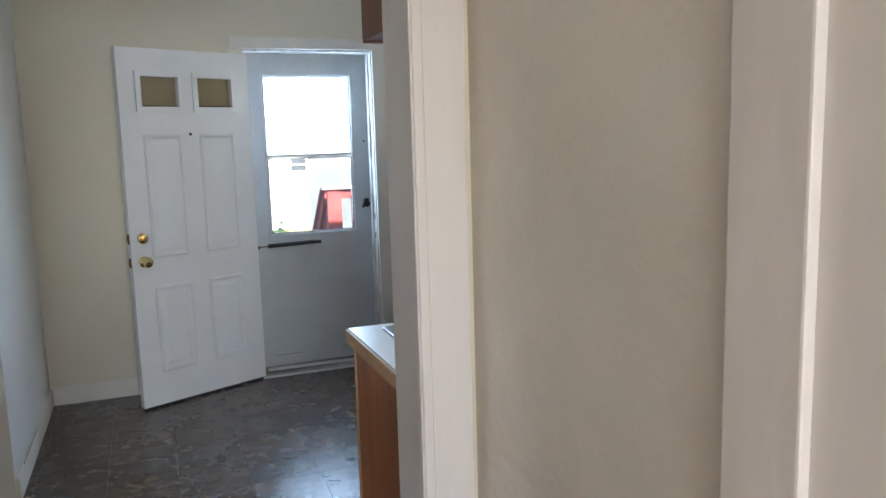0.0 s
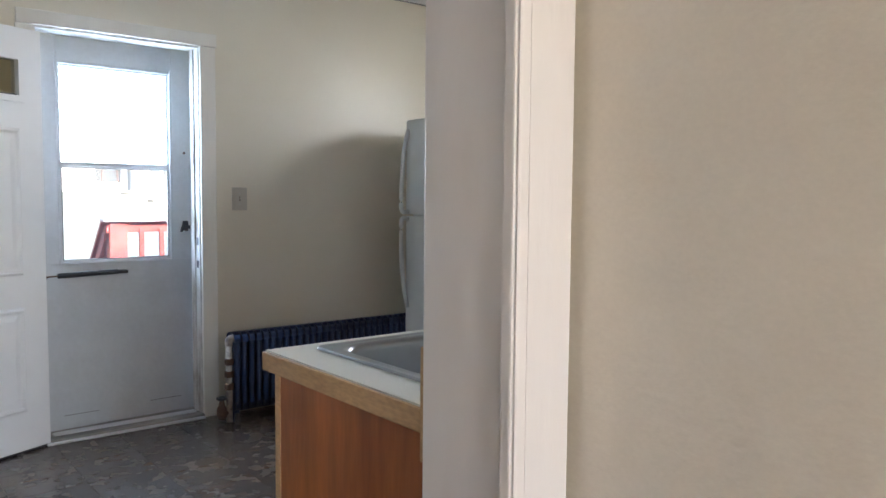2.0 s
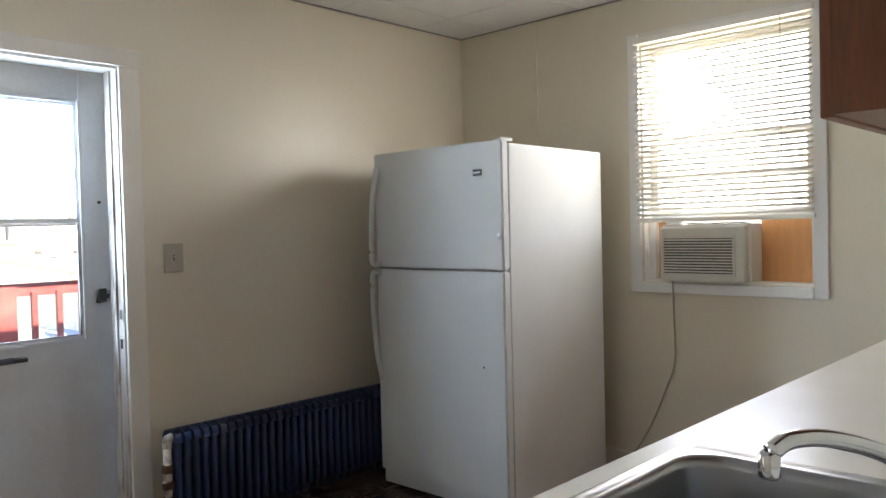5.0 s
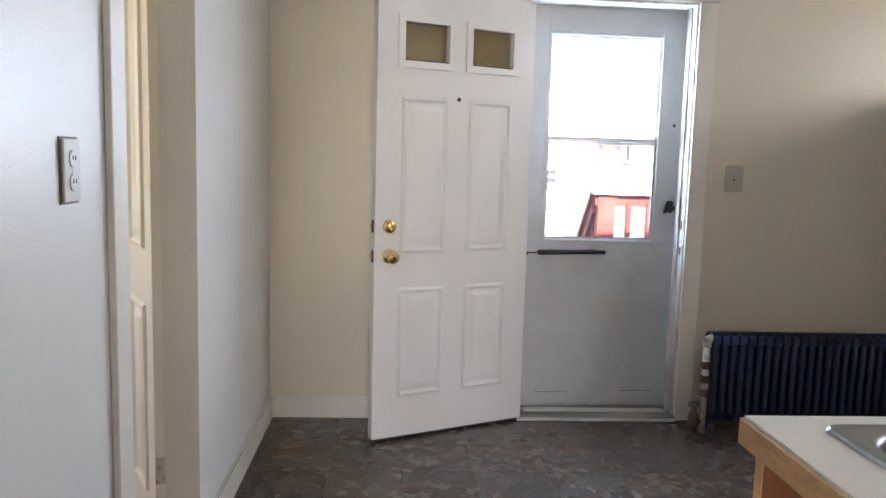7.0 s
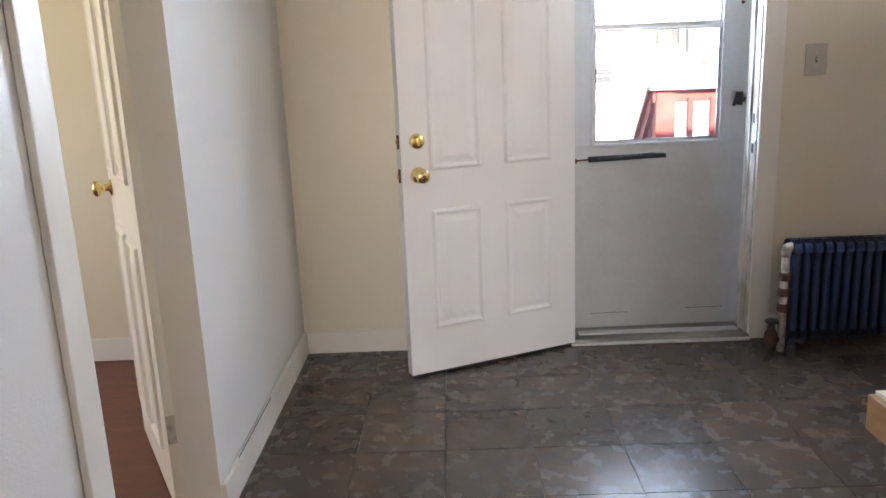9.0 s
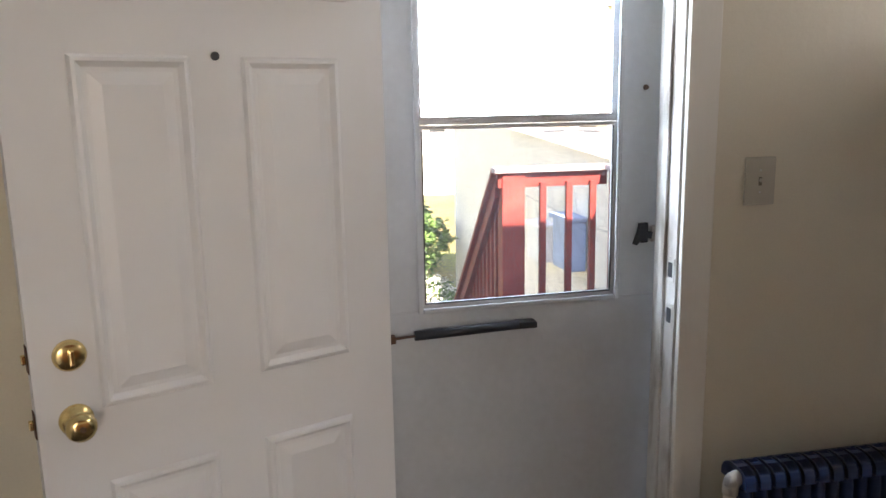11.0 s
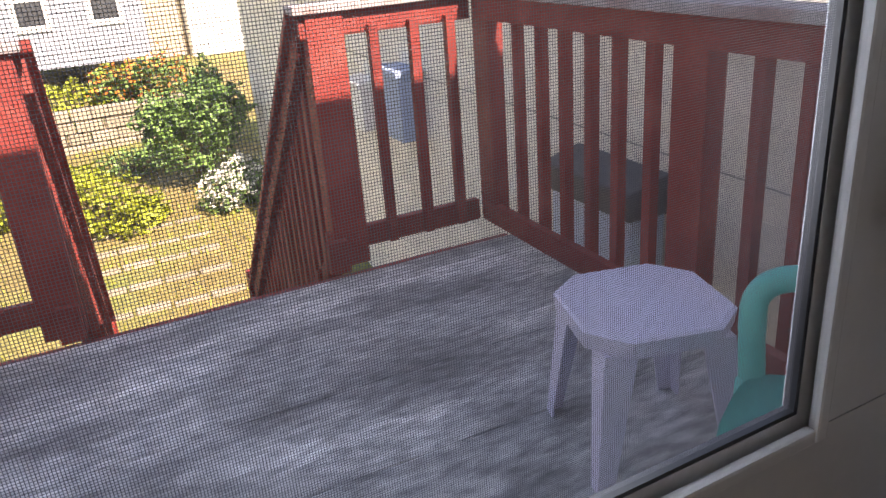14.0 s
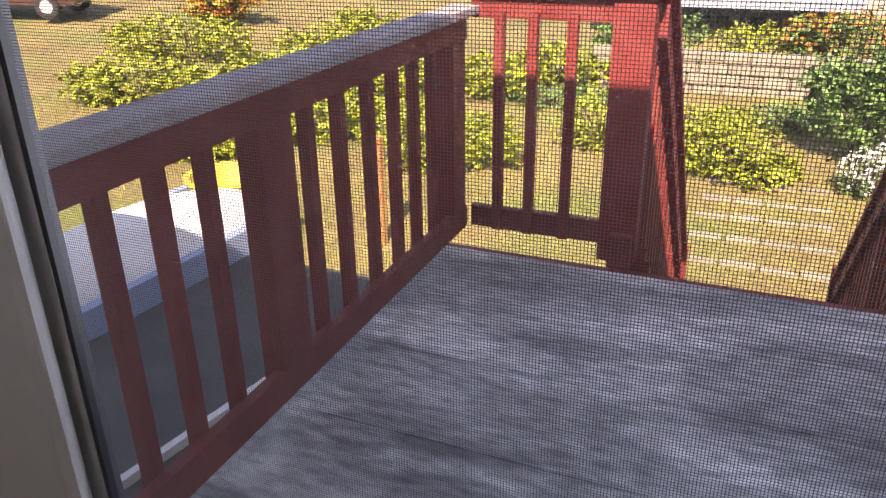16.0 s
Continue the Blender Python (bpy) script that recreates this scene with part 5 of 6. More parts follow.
def stool():
    """Square plastic stool with cut corners."""
    d = thing("stool", "lilac-white plastic stool with cut corners on the deck", "stool", (1.43, 1.222, DZ), -15)
    H, a, c = 0.425, 0.200, 0.088
    def octagon(s, z, cc):
        return [(x, y, z) for x, y in ((s, s - cc), (s - cc, s), (-s + cc, s), (-s, s - cc), (-s, -s + cc), (-s + cc, -s), (s - cc, -s), (s, -s + cc))]
    bm = bmesh.new()
    rings = [octagon(a - 0.03, H - 0.006, c), octagon(a - 0.008, H, c), octagon(a, H - 0.006, c), octagon(a - 0.004, H - 0.05, c), octagon(a - 0.010, H - 0.05, c), octagon(a - 0.012, H - 0.012, c)]
    rv = [[bm.verts.new(p) for p in r] for r in rings]
    for p, q in zip(rv, rv[1:]):
        for k in range(8):
            bm.faces.new((p[k], p[(k + 1) % 8], q[(k + 1) % 8], q[k]))
    bm.faces.new(rv[0]), bm.faces.new(rv[-1][::-1])
    bmesh.ops.recalc_face_normals(bm, faces=bm.faces)
    part("seat", bm, M_STOOL, d)
    for sx in (-1, 1):
        for sy in (-1, 1):
            bm = bmesh.new()
            top, bot = [], []
            for dx, dy in ((0, 0), (-0.085, 0), (-0.085, -0.012), (-0.014, -0.014), (-0.012, -0.085), (0, -0.085)):
                top.append(bm.verts.new((sx * (0.168 + dx), sy * (0.168 + dy), H - 0.051)))
                bot.append(bm.verts.new((sx * (0.197 + dx * 0.52), sy * (0.197 + dy * 0.52), 0.0)))
            for k in range(6):
                bm.faces.new((top[k], top[(k + 1) % 6], bot[(k + 1) % 6], bot[k]))
            bm.faces.new(top), bm.faces.new(bot[::-1])
            bmesh.ops.recalc_face_normals(bm, faces=bm.faces)
            part("leg", bm, M_STOOL, d)


stool()


def teal_chair():
    """Moulded plastic chair with an open hoop back, facing the door."""
    d = thing("garden_chair", "teal moulded plastic chair with an open hoop back", "chair", (1.36, 0.56, DZ), 128)
    S = 0.415
    bm = bmesh.new()
    n = 10
    grid = []
    for i in range(n + 1):
        u = 2 * i / n - 1
        row = []
        for j in range(n + 1):
            v = 2 * j / n - 1
            w = 0.23 * (1 - 0.10 * (v < 0) * -v)
            k = 1 - 0.12 * (abs(u) ** 4) * (abs(v) ** 4)
            row.append(bm.verts.new((u * w * k, v * 0.22 * k, S - 0.015 * (1 - u * u) * (1 - v * v) - 0.03 * max(v - 0.8, 0) * 5)))
        grid.append(row)
    for i in range(n):
        for j in range(n):
            bm.faces.new((grid[i][j], grid[i + 1][j], grid[i + 1][j + 1], grid[i][j + 1]))
    bmesh.ops.solidify(bm, geom=list(bm.faces), thickness=0.014)
    bmesh.ops.recalc_face_normals(bm, faces=bm.faces)
    part("seat", bm, M_TEAL, d, "", True)
    part("apron", boxes((-0.20, 0.17, S - 0.06, 0.20, 0.19, S - 0.02), (-0.20, -0.19, S - 0.06, 0.20, -0.17, S - 0.016)), M_TEAL, d)
    hoop = spline([(-0.19, -0.205, S - 0.03), (-0.20, -0.225, S + 0.10), (-0.195, -0.245, S + 0.165), (-0.14, -0.252, S + 0.205), (0, -0.255, S + 0.215), (0.14, -0.252, S + 0.205), (0.195, -0.245, S + 0.165), (0.20, -0.225, S + 0.10), (0.19, -0.205, S - 0.03)], 48)
    part("back_hoop", tube(hoop, 0.028, 10), M_TEAL, d, "thick rounded hoop back", True)
    for sx in (-1, 1):
        for y0, y1 in ((0.185, 0.215), (-0.185, -0.225)):
            part("leg", tube([(sx * 0.195, y0, S - 0.012), (sx * 0.205, (y0 + y1) / 2, 0.2), (sx * 0.22, y1, 0.0)], [0.028, 0.025, 0.018], 10), M_TEAL, d, "", True)


teal_chair()

# ---- yard and distance ----
GZ = -1.92
bm = bmesh.new()
n = 60


def ground_z(x, y):
    h = 0.05 * noise.noise(Vector((x * 0.35, y * 0.35, 0)))
    up = max(0.0, min(1.0, (-x - 8.0) / 14.0)) * max(0.0, min(1.0, (y - 6) / 10.0))
    return GZ + h + 0.9 * up


xs = [-400, -150, -70] + [-40 + 1.0 * k for k in range(66)] + [40, 80, 200, 400]
ys = [-300, -100, -40, -15] + [-9 + 1.0 * k for k in range(55)] + [60, 80, 120, 200, 500]
gv = [[bm.verts.new((x, y, ground_z(x, y) if abs(x) < 60 and y < 60 else GZ)) for y in ys] for x in xs]
for i in range(len(xs) - 1):
    for j in range(len(ys) - 1):
        bm.faces.new((gv[i][j], gv[i + 1][j], gv[i + 1][j + 1], gv[i][j + 1]))
ground = setting("ground", bm, M_GROUND, "dry yellow-green grass yard", "ground")
for p in ground.data.polygons:
    p.use_smooth = True


def leaf_cloud(bm, centre, radii, count, size, rng, lean=0.6, gaps=True):
    """Small folded leaves scattered over the outer part of an uneven blob."""
    made = 0
    while made < count:
        v = Vector((rng.uniform(-1, 1), rng.uniform(-1, 1), rng.uniform(-1, 1)))
        r = v.length
        if r > 1 or r < 0.35:
            continue
        bump = 0.75 + 0.5 * noise.noise(v.normalized() * 2.3 + Vector(centre))
        if r > bump or (gaps and noise.noise(v * 3.5 + Vector(centre) * 1.7) < -0.18):
            continue
        p = Vector(centre) + Vector((v.x * radii[0], v.y * radii[1], v.z * radii[2]))
        q = Euler((rng.uniform(-lean, lean) * 1.4, rng.uniform(-lean, lean) * 1.4, rng.uniform(0, 6.28))).to_matrix()
        s = size * rng.uniform(0.6, 1.3)
        a, b, c, e = (bm.verts.new(p + q @ Vector(w)) for w in ((-s * 0.45, 0, 0.12 * s), (0, -s, 0), (s * 0.45, 0, 0.12 * s), (0, s, -0.1 * s)))
        bm.faces.new((a, b, c)), bm.faces.new((a, c, e))
        made += 1


rng = random.Random(7)


def bush(name, label, x, y, blobs, mat, count, size, zbase=None, extra=None):
    z0 = ground_z(x, y) if zbase is None else zbase
    d = thing(name, label, "bush", (x, y, z0 - 0.03))
    bm = bmesh.new()
    hmax = max(b[2] + b[5] for b in blobs)
    for k in range(7):
        a = 6.28 * k / 7 + 0.4
        top = Vector((math.cos(a) * blobs[0][3] * 0.5, math.sin(a) * blobs[0][4] * 0.5, hmax * (0.6 + 0.25 * (k % 3) / 2)))
        t = tube(spline([(0.02 * math.cos(a), 0.02 * math.sin(a), 0), top * 0.5 + Vector((0, 0, 0.05)), top], 6), [0.022, 0.018, 0.014, 0.011, 0.009, 0.007, 0.005][:7], 5)
        me = bpy.data.meshes.new("tmp")
        t.to_mesh(me)
        t.free()
        bm.from_mesh(me)
        bpy.data.meshes.remove(me)
    part("stem", bm, M_BARK, d)
    bm = bmesh.new()
    per = count // len(blobs)
    for bx, by, bz, rx, ry, rz in blobs:
        leaf_cloud(bm, (bx, by, bz), (rx, ry, rz), per, size, rng)
    part("foliage", bm, mat, d)
    if extra:
        bm = bmesh.new()
        for bx, by, bz, rx, ry, rz in blobs:
            leaf_cloud(bm, (bx, by, bz + 0.08), (rx * 1.05, ry * 1.05, rz * 1.05), extra[1] // len(blobs), size * 0.9, rng)
        part("blossom", bm, extra[0], d)
    return d


bush("bush", "dark green leafy shrub before the block building", 1.68, 11.1, [(0, 0, 0.75, 0.75, 0.7, 0.65), (-0.35, 0.1, 1.05, 0.5, 0.5, 0.45), (0.35, -0.1, 1.1, 0.55, 0.5, 0.5)], M_LEAF, 4200, 0.06)
bush("bush", "lime green low shrub in the sun", 0.28, 9.8, [(0, 0, 0.4, 0.75, 0.6, 0.45), (-0.5, 0.3, 0.35, 0.5, 0.5, 0.4)], M_LEAF_LIME, 2600, 0.05)
bush("bush", "lime green shrub beside the retaining wall", -1.6, 10.6, [(0, 0, 0.4, 0.8, 0.6, 0.5), (0.6, 0.2, 0.35, 0.5, 0.5, 0.4)], M_LEAF_LIME, 2400, 0.05)
bush("bush", "low plant with pale white flower heads", 1.75, 9.7, [(0, 0, 0.25, 0.42, 0.4, 0.28), (0.35, 0.5, 0.3, 0.35, 0.35, 0.28)], M_LEAF, 900, 0.045, None, (M_LEAF_WHITE, 900))
bush("bush", "green shrub with orange blossom against the wall", 1.9, 16.6, [(0, 0, 0.7, 0.9, 0.8, 0.75), (-0.8, 0.4, 0.6, 0.8, 0.7, 0.6)], M_LEAF, 2600, 0.07, None, (M_LEAF_ORANGE, 900))
bush("bush", "dark overgrown shrub at the building's corner", 2.25, 13.2, [(0, 0, 0.8, 0.4, 0.8, 0.85)], M_LEAF, 2000, 0.06)
bush("bush", "wild green and yellow border shrubs", 0.2, 17.2, [(0, 0, 0.5, 1.3, 0.8, 0.55), (1.0, 0.4, 0.6, 0.8, 0.7, 0.6)], M_LEAF_LIME, 2600, 0.07)
bush("bush", "wild green border shrub below the far house", -2.2, 18.2, [(0, 0, 0.5, 1.6, 0.8, 0.6)], M_LEAF, 2000, 0.08)
bush("bush", "lime green bush in the low garden", -3.6, 8.8, [(0, 0, 0.45, 0.9, 0.7, 0.5), (0.8, 0.4, 0.4, 0.6, 0.5, 0.4)], M_LEAF_LIME, 2600, 0.05)
bush("bush", "orange and green bush on the slope", -13.5, 17.5, [(0, 0, 0.7, 1.3, 1.0, 0.8)], M_LEAF_LIME, 1600, 0.10, None, (M_LEAF_ORANGE, 1500))
for px, py, sz in ((-5.6, 9.6, 1.0), (-7.6, 11.6, 1.2), (-9.8, 10.2, 1.1), (-5.0, 12.6, 1.2), (-11.6, 13.4, 1.3), (-8.0, 14.4, 1.3), (-3.2, 14.6, 1.0), (-6.9, 8.2, 0.7)):
    bush("bush", "yellow-lime wild bush in the sunny garden", px, py, [(0, 0, 0.4 * sz, 1.0 * sz, 0.8 * sz, 0.5 * sz), (0.8 * sz, 0.3, 0.35 * sz, 0.7 * sz, 0.6 * sz, 0.42 * sz), (-0.7 * sz, -0.2, 0.3 * sz, 0.7 * sz, 0.6 * sz, 0.4 * sz)], M_LEAF_LIME, 2400, 0.075)
bush("bush", "green bush on the slope", -8.6, 16.5, [(0, 0, 0.5, 1.2, 0.8, 0.6)], M_LEAF_LIME, 1600, 0.08)

for px, py, rx, mt, lab in ((0.9, 12.6, 0.8, M_LEAF, "low green weeds in the garden bed"), (0.55, 9.75, 0.5, M_LEAF_LIME, "low lime green weeds beside the lawn"), (-0.4, 12.2, 0.9, M_LEAF_LIME, "overgrown yellow-green garden bed"),
                            (0.7, 15.9, 1.1, M_LEAF, "overgrown green border above the stones"), (-1.4, 16.2, 1.2, M_LEAF_LIME, "overgrown yellow-green border"), (-2.9, 12.8, 1.1, M_LEAF, "low green weeds by the stones"), (-5.2, 11.0, 1.3, M_LEAF_LIME, "yellow-green weeds on the lawn"), (2.2, 10.0, 0.35, M_LEAF, "green weeds at the foot of the wall")):
    bush("weeds", lab, px, py, [(0, 0, 0.18, rx, 0.6, 0.24), (rx * 0.5, 0.4, 0.15, rx * 0.6, 0.4, 0.2)], mt, 1300, 0.05)

# grass tufts over the near yard
bm = bmesh.new()
g = random.Random(3)
for _ in range(9000):
    x, y = g.uniform(-12, 2.4), g.uniform(4.6, 16)
    if noise.noise(Vector((x * 0.5, y * 0.5, 3))) < -0.05 and g.random() < 0.8:
        continue
    z = ground_z(x, y)
    a, h = g.uniform(0, 6.28), g.uniform(0.04, 0.13)
    dx, dy = 0.012 * math.cos(a), 0.012 * math.sin(a)
    bm.faces.new([bm.verts.new(p) for p in ((x - dx, y - dy, z - 0.01), (x + dx, y + dy, z - 0.01), (x + g.uniform(-0.05, 0.05), y + g.uniform(-0.05, 0.05), z + h))])
tagged(part("grass", bm, M_GRASS), "dry yellow-green grass tufts", "grass", kind="stuff")

# pale timber and stone edging strips in the lawn
slab0 = None
for k in range(5):
    y = 7.1 + 0.62 * k
    d = thing("garden_step", "pale stone edging laid across the dry lawn", "garden step", (-0.05, y, ground_z(0.3, y) - 0.03), 1.5 * (k % 3 - 1), group="garden steps")
    for j in range(4):
        part("stone", box(j * 0.36, 0, 0, j * 0.36 + 0.33, 0.08 + 0.02 * ((j + k) % 2), 0.065 + 0.01 * (j % 2), 0.012), M_SLAB, d)

# retaining wall of rough pale stones
rw = thing("retaining_wall", "low retaining wall of pale rough stones", "wall", (-2.6, 14.6, GZ - 0.05), 0, kind="structure")
sg = random.Random(5)
for r in range(4):
    x = -0.1 * (r % 2)
    while x < 4.3:
        w = sg.uniform(0.32, 0.55)
        part("stone", box(x, sg.uniform(0, 0.03), r * 0.2, x + w - 0.015, 0.3, r * 0.2 + 0.188, 0.02, None, 1), M_SLAB, rw)
        x += w

# ---- block building with a white flat roof ----
GX, GY0, GY1 = 2.62, 0.35, 11.4


def roof_z(y):
    return 0.965 + (y - 4.35) * 0.0540


gar = thing("block_building", "grey-beige painted block outbuilding with a white flat roof", "building", (0, 0, 0))
bm = bmesh.new()
x2 = 12.0
v = [bm.verts.new(p) for p in ((GX + 0.02, GY0, -2.1), (GX + 0.02, GY1 - 0.02, -2.1), (x2, GY1 - 0.02, -2.1), (x2, GY0, -2.1), (GX + 0.02, GY0, roof_z(GY0) - 0.03), (GX + 0.02, GY1 - 0.02, roof_z(GY1) - 0.03), (x2, GY1 - 0.02, roof_z(GY1) - 0.03), (x2, GY0, roof_z(GY0) - 0.03))]
for f in ((0, 1, 5, 4), (1, 2, 6, 5), (2, 3, 7, 6), (3, 0, 4, 7)):
    bm.faces.new([v[i] for i in f])
part("wall", bm, M_BLOCK, gar)
bm = bmesh.new()
v = [bm.verts.new(p) for p in ((GX - 0.05, GY0 - 0.05, roof_z(GY0) - 0.03), (x2, GY0 - 0.05, roof_z(GY0) - 0.03), (x2, GY1 + 0.05, roof_z(GY1) - 0.03), (GX - 0.05, GY1 + 0.05, roof_z(GY1) - 0.03))]
fa = bm.faces.new(v)
bmesh.ops.solidify(bm, geom=[fa], thickness=-0.05)
part("roof", bm, M_ROOF, gar, "white coated flat roof with dirty patches")
# courses of block, each standing a little proud of its joints
bk = box(0.013, 0.003, 0.003, 0.02, 0.397, 0.197, 0.002, None, 1)
bk_ob = None
joined = bmesh.new()
for r in range(17):
    z = -2.1 + 0.2 * r
    y = GY0 + 0.02 + (0.2 if r % 2 else 0.0)
    while y < GY1 - 0.4:
        if z + 0.2 < roof_z(y) - 0.035:
            if 1.5 < y < 9.6 and -1.4 < z:
                if bk_ob is None:
                    bk_ob = part("block", bk, M_BLOCK, gar)
                    bk_ob.location = (GX, y, z)
                else:
                    o = bpy.data.objects.new("block", bk_ob.data)
                    scene.collection.objects.link(o)
                    o.parent, o.location = gar, (GX, y, z)
            else:
                add_box(joined, GX + 0.013, y + 0.003, z + 0.003, GX + 0.02, y + 0.397, z + 0.197)
        y += 0.4
tagged(part("far_block", joined, M_BLOCK, gar), kind="stuff")


def wall_box(name, label, x, y, z, w, h, mat, cat):
    d = thing(name, label, cat, (GX - 0.001, y, z), 0)
    part("shell", box(-0.20, -w / 2, -h / 2, -0.001, w / 2, h / 2, 0.02), mat, d)
    part("lid", box(-0.23, -w / 2 - 0.02, h / 2 + 0.0005, -0.001, w / 2 + 0.02, h / 2 + 0.05, 0.01), mat, d)
    return d


wall_box("meter_box", "white metal hood fixed to the block wall", 0, 6.22, -0.10, 0.46, 0.38, M_WHITE_PAINT, "vent hood")
wall_box("utility_box", "faded blue utility box on the block wall", 0, 5.36, 0.04, 0.44, 0.5, M_BLUE_BIN, "utility box")
lidded = thing("wall_cabinet", "pale blue cabinet with a dark lid on the block wall", "utility box", (GX - 0.001, 2.80, -0.38))
part("shell", box(-0.20, -0.33, -0.40, -0.001, 0.33, 0.36, 0.02), M_PALE_BLUE, lidded)
lid = box(-0.24, -0.36, 0.361, -0.001, 0.36, 0.50, 0.015)
for vert in lid.verts:
    if vert.co.z > 0.43:
        vert.co.z += (vert.co.x + 0.24) * 0.25
part("lid", lid, M_DARK_LID, lidded, "dark grey lid")
cable = tagged(part("cable", tube(spline([(GX - 0.02, 9.5, 0.45), (GX - 0.03, 6.0, 0.30), (GX - 0.03, 3.2, 0.28), (GX - 0.03, 1.2, 0.25)], 20), 0.004, 6), M_SEAM), "thin grey cable along the block wall", "cable")


def leaning_panel(x, y, rz):
    d = thing("garden_tool", "orange-handled tool leaning on the block wall", "garden tool", (x, y, GZ), rz)
    part("handle", tube([(0.0, 0, 0.0), (0.22, 0, 1.5)], 0.02, 8), M_ORANGE_WOOD, d)
    part("head", box(-0.06, -0.1, 0.0, 0.02, 0.1, 0.2, 0.01), M_PIPE, d)


leaning_panel(GX - 0.26, 3.6, 0)
tub = thing("plastic_tub", "faded blue and white plastic tub against the block wall", "tub", (GX - 0.32, 2.6, GZ), 0)
part("shell", lathe([(0.22, 0), (0.28, 0.55), (0.30, 0.56), (0.30, 0.60), (0.26, 0.59), (0.20, 0.03)], None, 20), M_BLUE_BIN, tub)
part("rim", lathe([(0.301, 0.56), (0.312, 0.565), (0.312, 0.595), (0.301, 0.6)], None, 20), M_WHITE_PAINT, tub)

# things lying on the flat roof
rg = random.Random(11)
for k in range(9):
    x, y = rg.uniform(3.0, 5.5), rg.uniform(3.5, 10.5)
    d = tagged(part("debris", box(-0.16, -0.10, 0, 0.16, 0.10, 0.06, 0.02, Matrix.Rotation(rg.uniform(0, 3), 4, "Z")), M_SLAB), "bit of weathered debris lying on the white roof", "debris")
    d.location = (x, y, roof_z(y) - 0.03 + 0.052)
rc = thing("roof_chair", "small dark wire chair standing on the white roof", "chair", (3.15, 10.6, roof_z(10.6) + 0.02), 30)
for sx in (-1, 1):
    for sy in (-1, 1):
        part("leg", tube([(sx * 0.2, sy * 0.2, 0), (sx * 0.17, sy * 0.17, 0.42)], 0.014, 6), M_PIPE, rc)
    part("back_post", tube([(sx * 0.18, -0.18, 0.42), (sx * 0.19, -0.25, 0.85)], 0.014, 6), M_PIPE, rc)
part("seat", box(-0.2, -0.2, 0.42, 0.2, 0.2, 0.45, 0.01), M_PIPE, rc)
part("back", box(-0.19, -0.245, 0.6, 0.19, -0.225, 0.86, 0.01), M_PIPE, rc)


# ---- houses ----
def house(name, label, x, y, rz, w, dp, h, mat, windows, base=GZ, roof=1.6):
    """Facade along local x at y = 0, facing local -y. windows: (x, z, width, height, shutters)."""
    d = thing(name, label, "house", (x, y, base), rz)
    bm = bmesh.new()
    c = 0.16
    nrow = int(h / c)
    # lapped siding boards round an inner core
    part("wall", boxes((0, 0.013, 0, w, dp, h)), mat, d)
    for k in range(nrow):
        z0, z1 = k * c, (k + 1) * c
        vs = [bm.verts.new(p) for p in ((0, -0.012, z0), (w, -0.012, z0), (w, 0.012, z1), (0, 0.012, z1), (0, 0.012, z0), (w, 0.012, z0))]
        bm.faces.new(vs[:4]), bm.faces.new((vs[0], vs[4], vs[5], vs[1]))
    bmesh.ops.recalc_face_normals(bm, faces=bm.faces)
    tagged(part("siding", bm, mat, d), kind="stuff")
    bm = bmesh.new()
    v = [bm.verts.new(p) for p in ((-0.3, -0.35, h), (w + 0.3, -0.35, h), (w + 0.3, dp / 2, h + roof), (-0.3, dp / 2, h + roof), (-0.3, dp + 0.35, h), (w + 0.3, dp + 0.35, h))]
    bm.faces.new((v[0], v[1], v[2], v[3])), bm.faces.new((v[3], v[2], v[5], v[4])), bm.faces.new((v[0], v[3], v[4])), bm.faces.new((v[1], v[5], v[2])), bm.faces.new((v[0], v[4], v[5], v[1]))
    part("roof", bm, M_SHINGLE, d)
    for wx, wz, ww, wh, sh in windows:
        f = part("window", boxes((wx - ww / 2 - 0.11, -0.06, wz - 0.13, wx + ww / 2 + 0.11, -0.0125, wz), (wx - ww / 2 - 0.11, -0.05, wz + wh, wx + ww / 2 + 0.11, -0.0125, wz + wh + 0.13), (wx - ww / 2 - 0.11, -0.05, wz, wx - ww / 2, -0.0125, wz + wh), (wx + ww / 2, -0.05, wz, wx + ww / 2 + 0.11, -0.0125, wz + wh),
                                 (wx - ww / 2, -0.045, wz + wh / 2 - 0.03, wx + ww / 2, -0.0205, wz + wh / 2 + 0.03)), M_WHITE_PAINT, d)
        part("pane", boxes((wx - ww / 2, -0.02, wz, wx + ww / 2, -0.0128, wz + wh)), M_PANE_DARK, f)
        if sh:
            for s in (-1, 1):
                part("shutter", boxes((wx + s * (ww / 2 + 0.30) - 0.17, -0.05, wz - 0.05, wx + s * (ww / 2 + 0.30) + 0.17, -0.0126, wz + wh + 0.05)), M_SHINGLE, d)
    return d


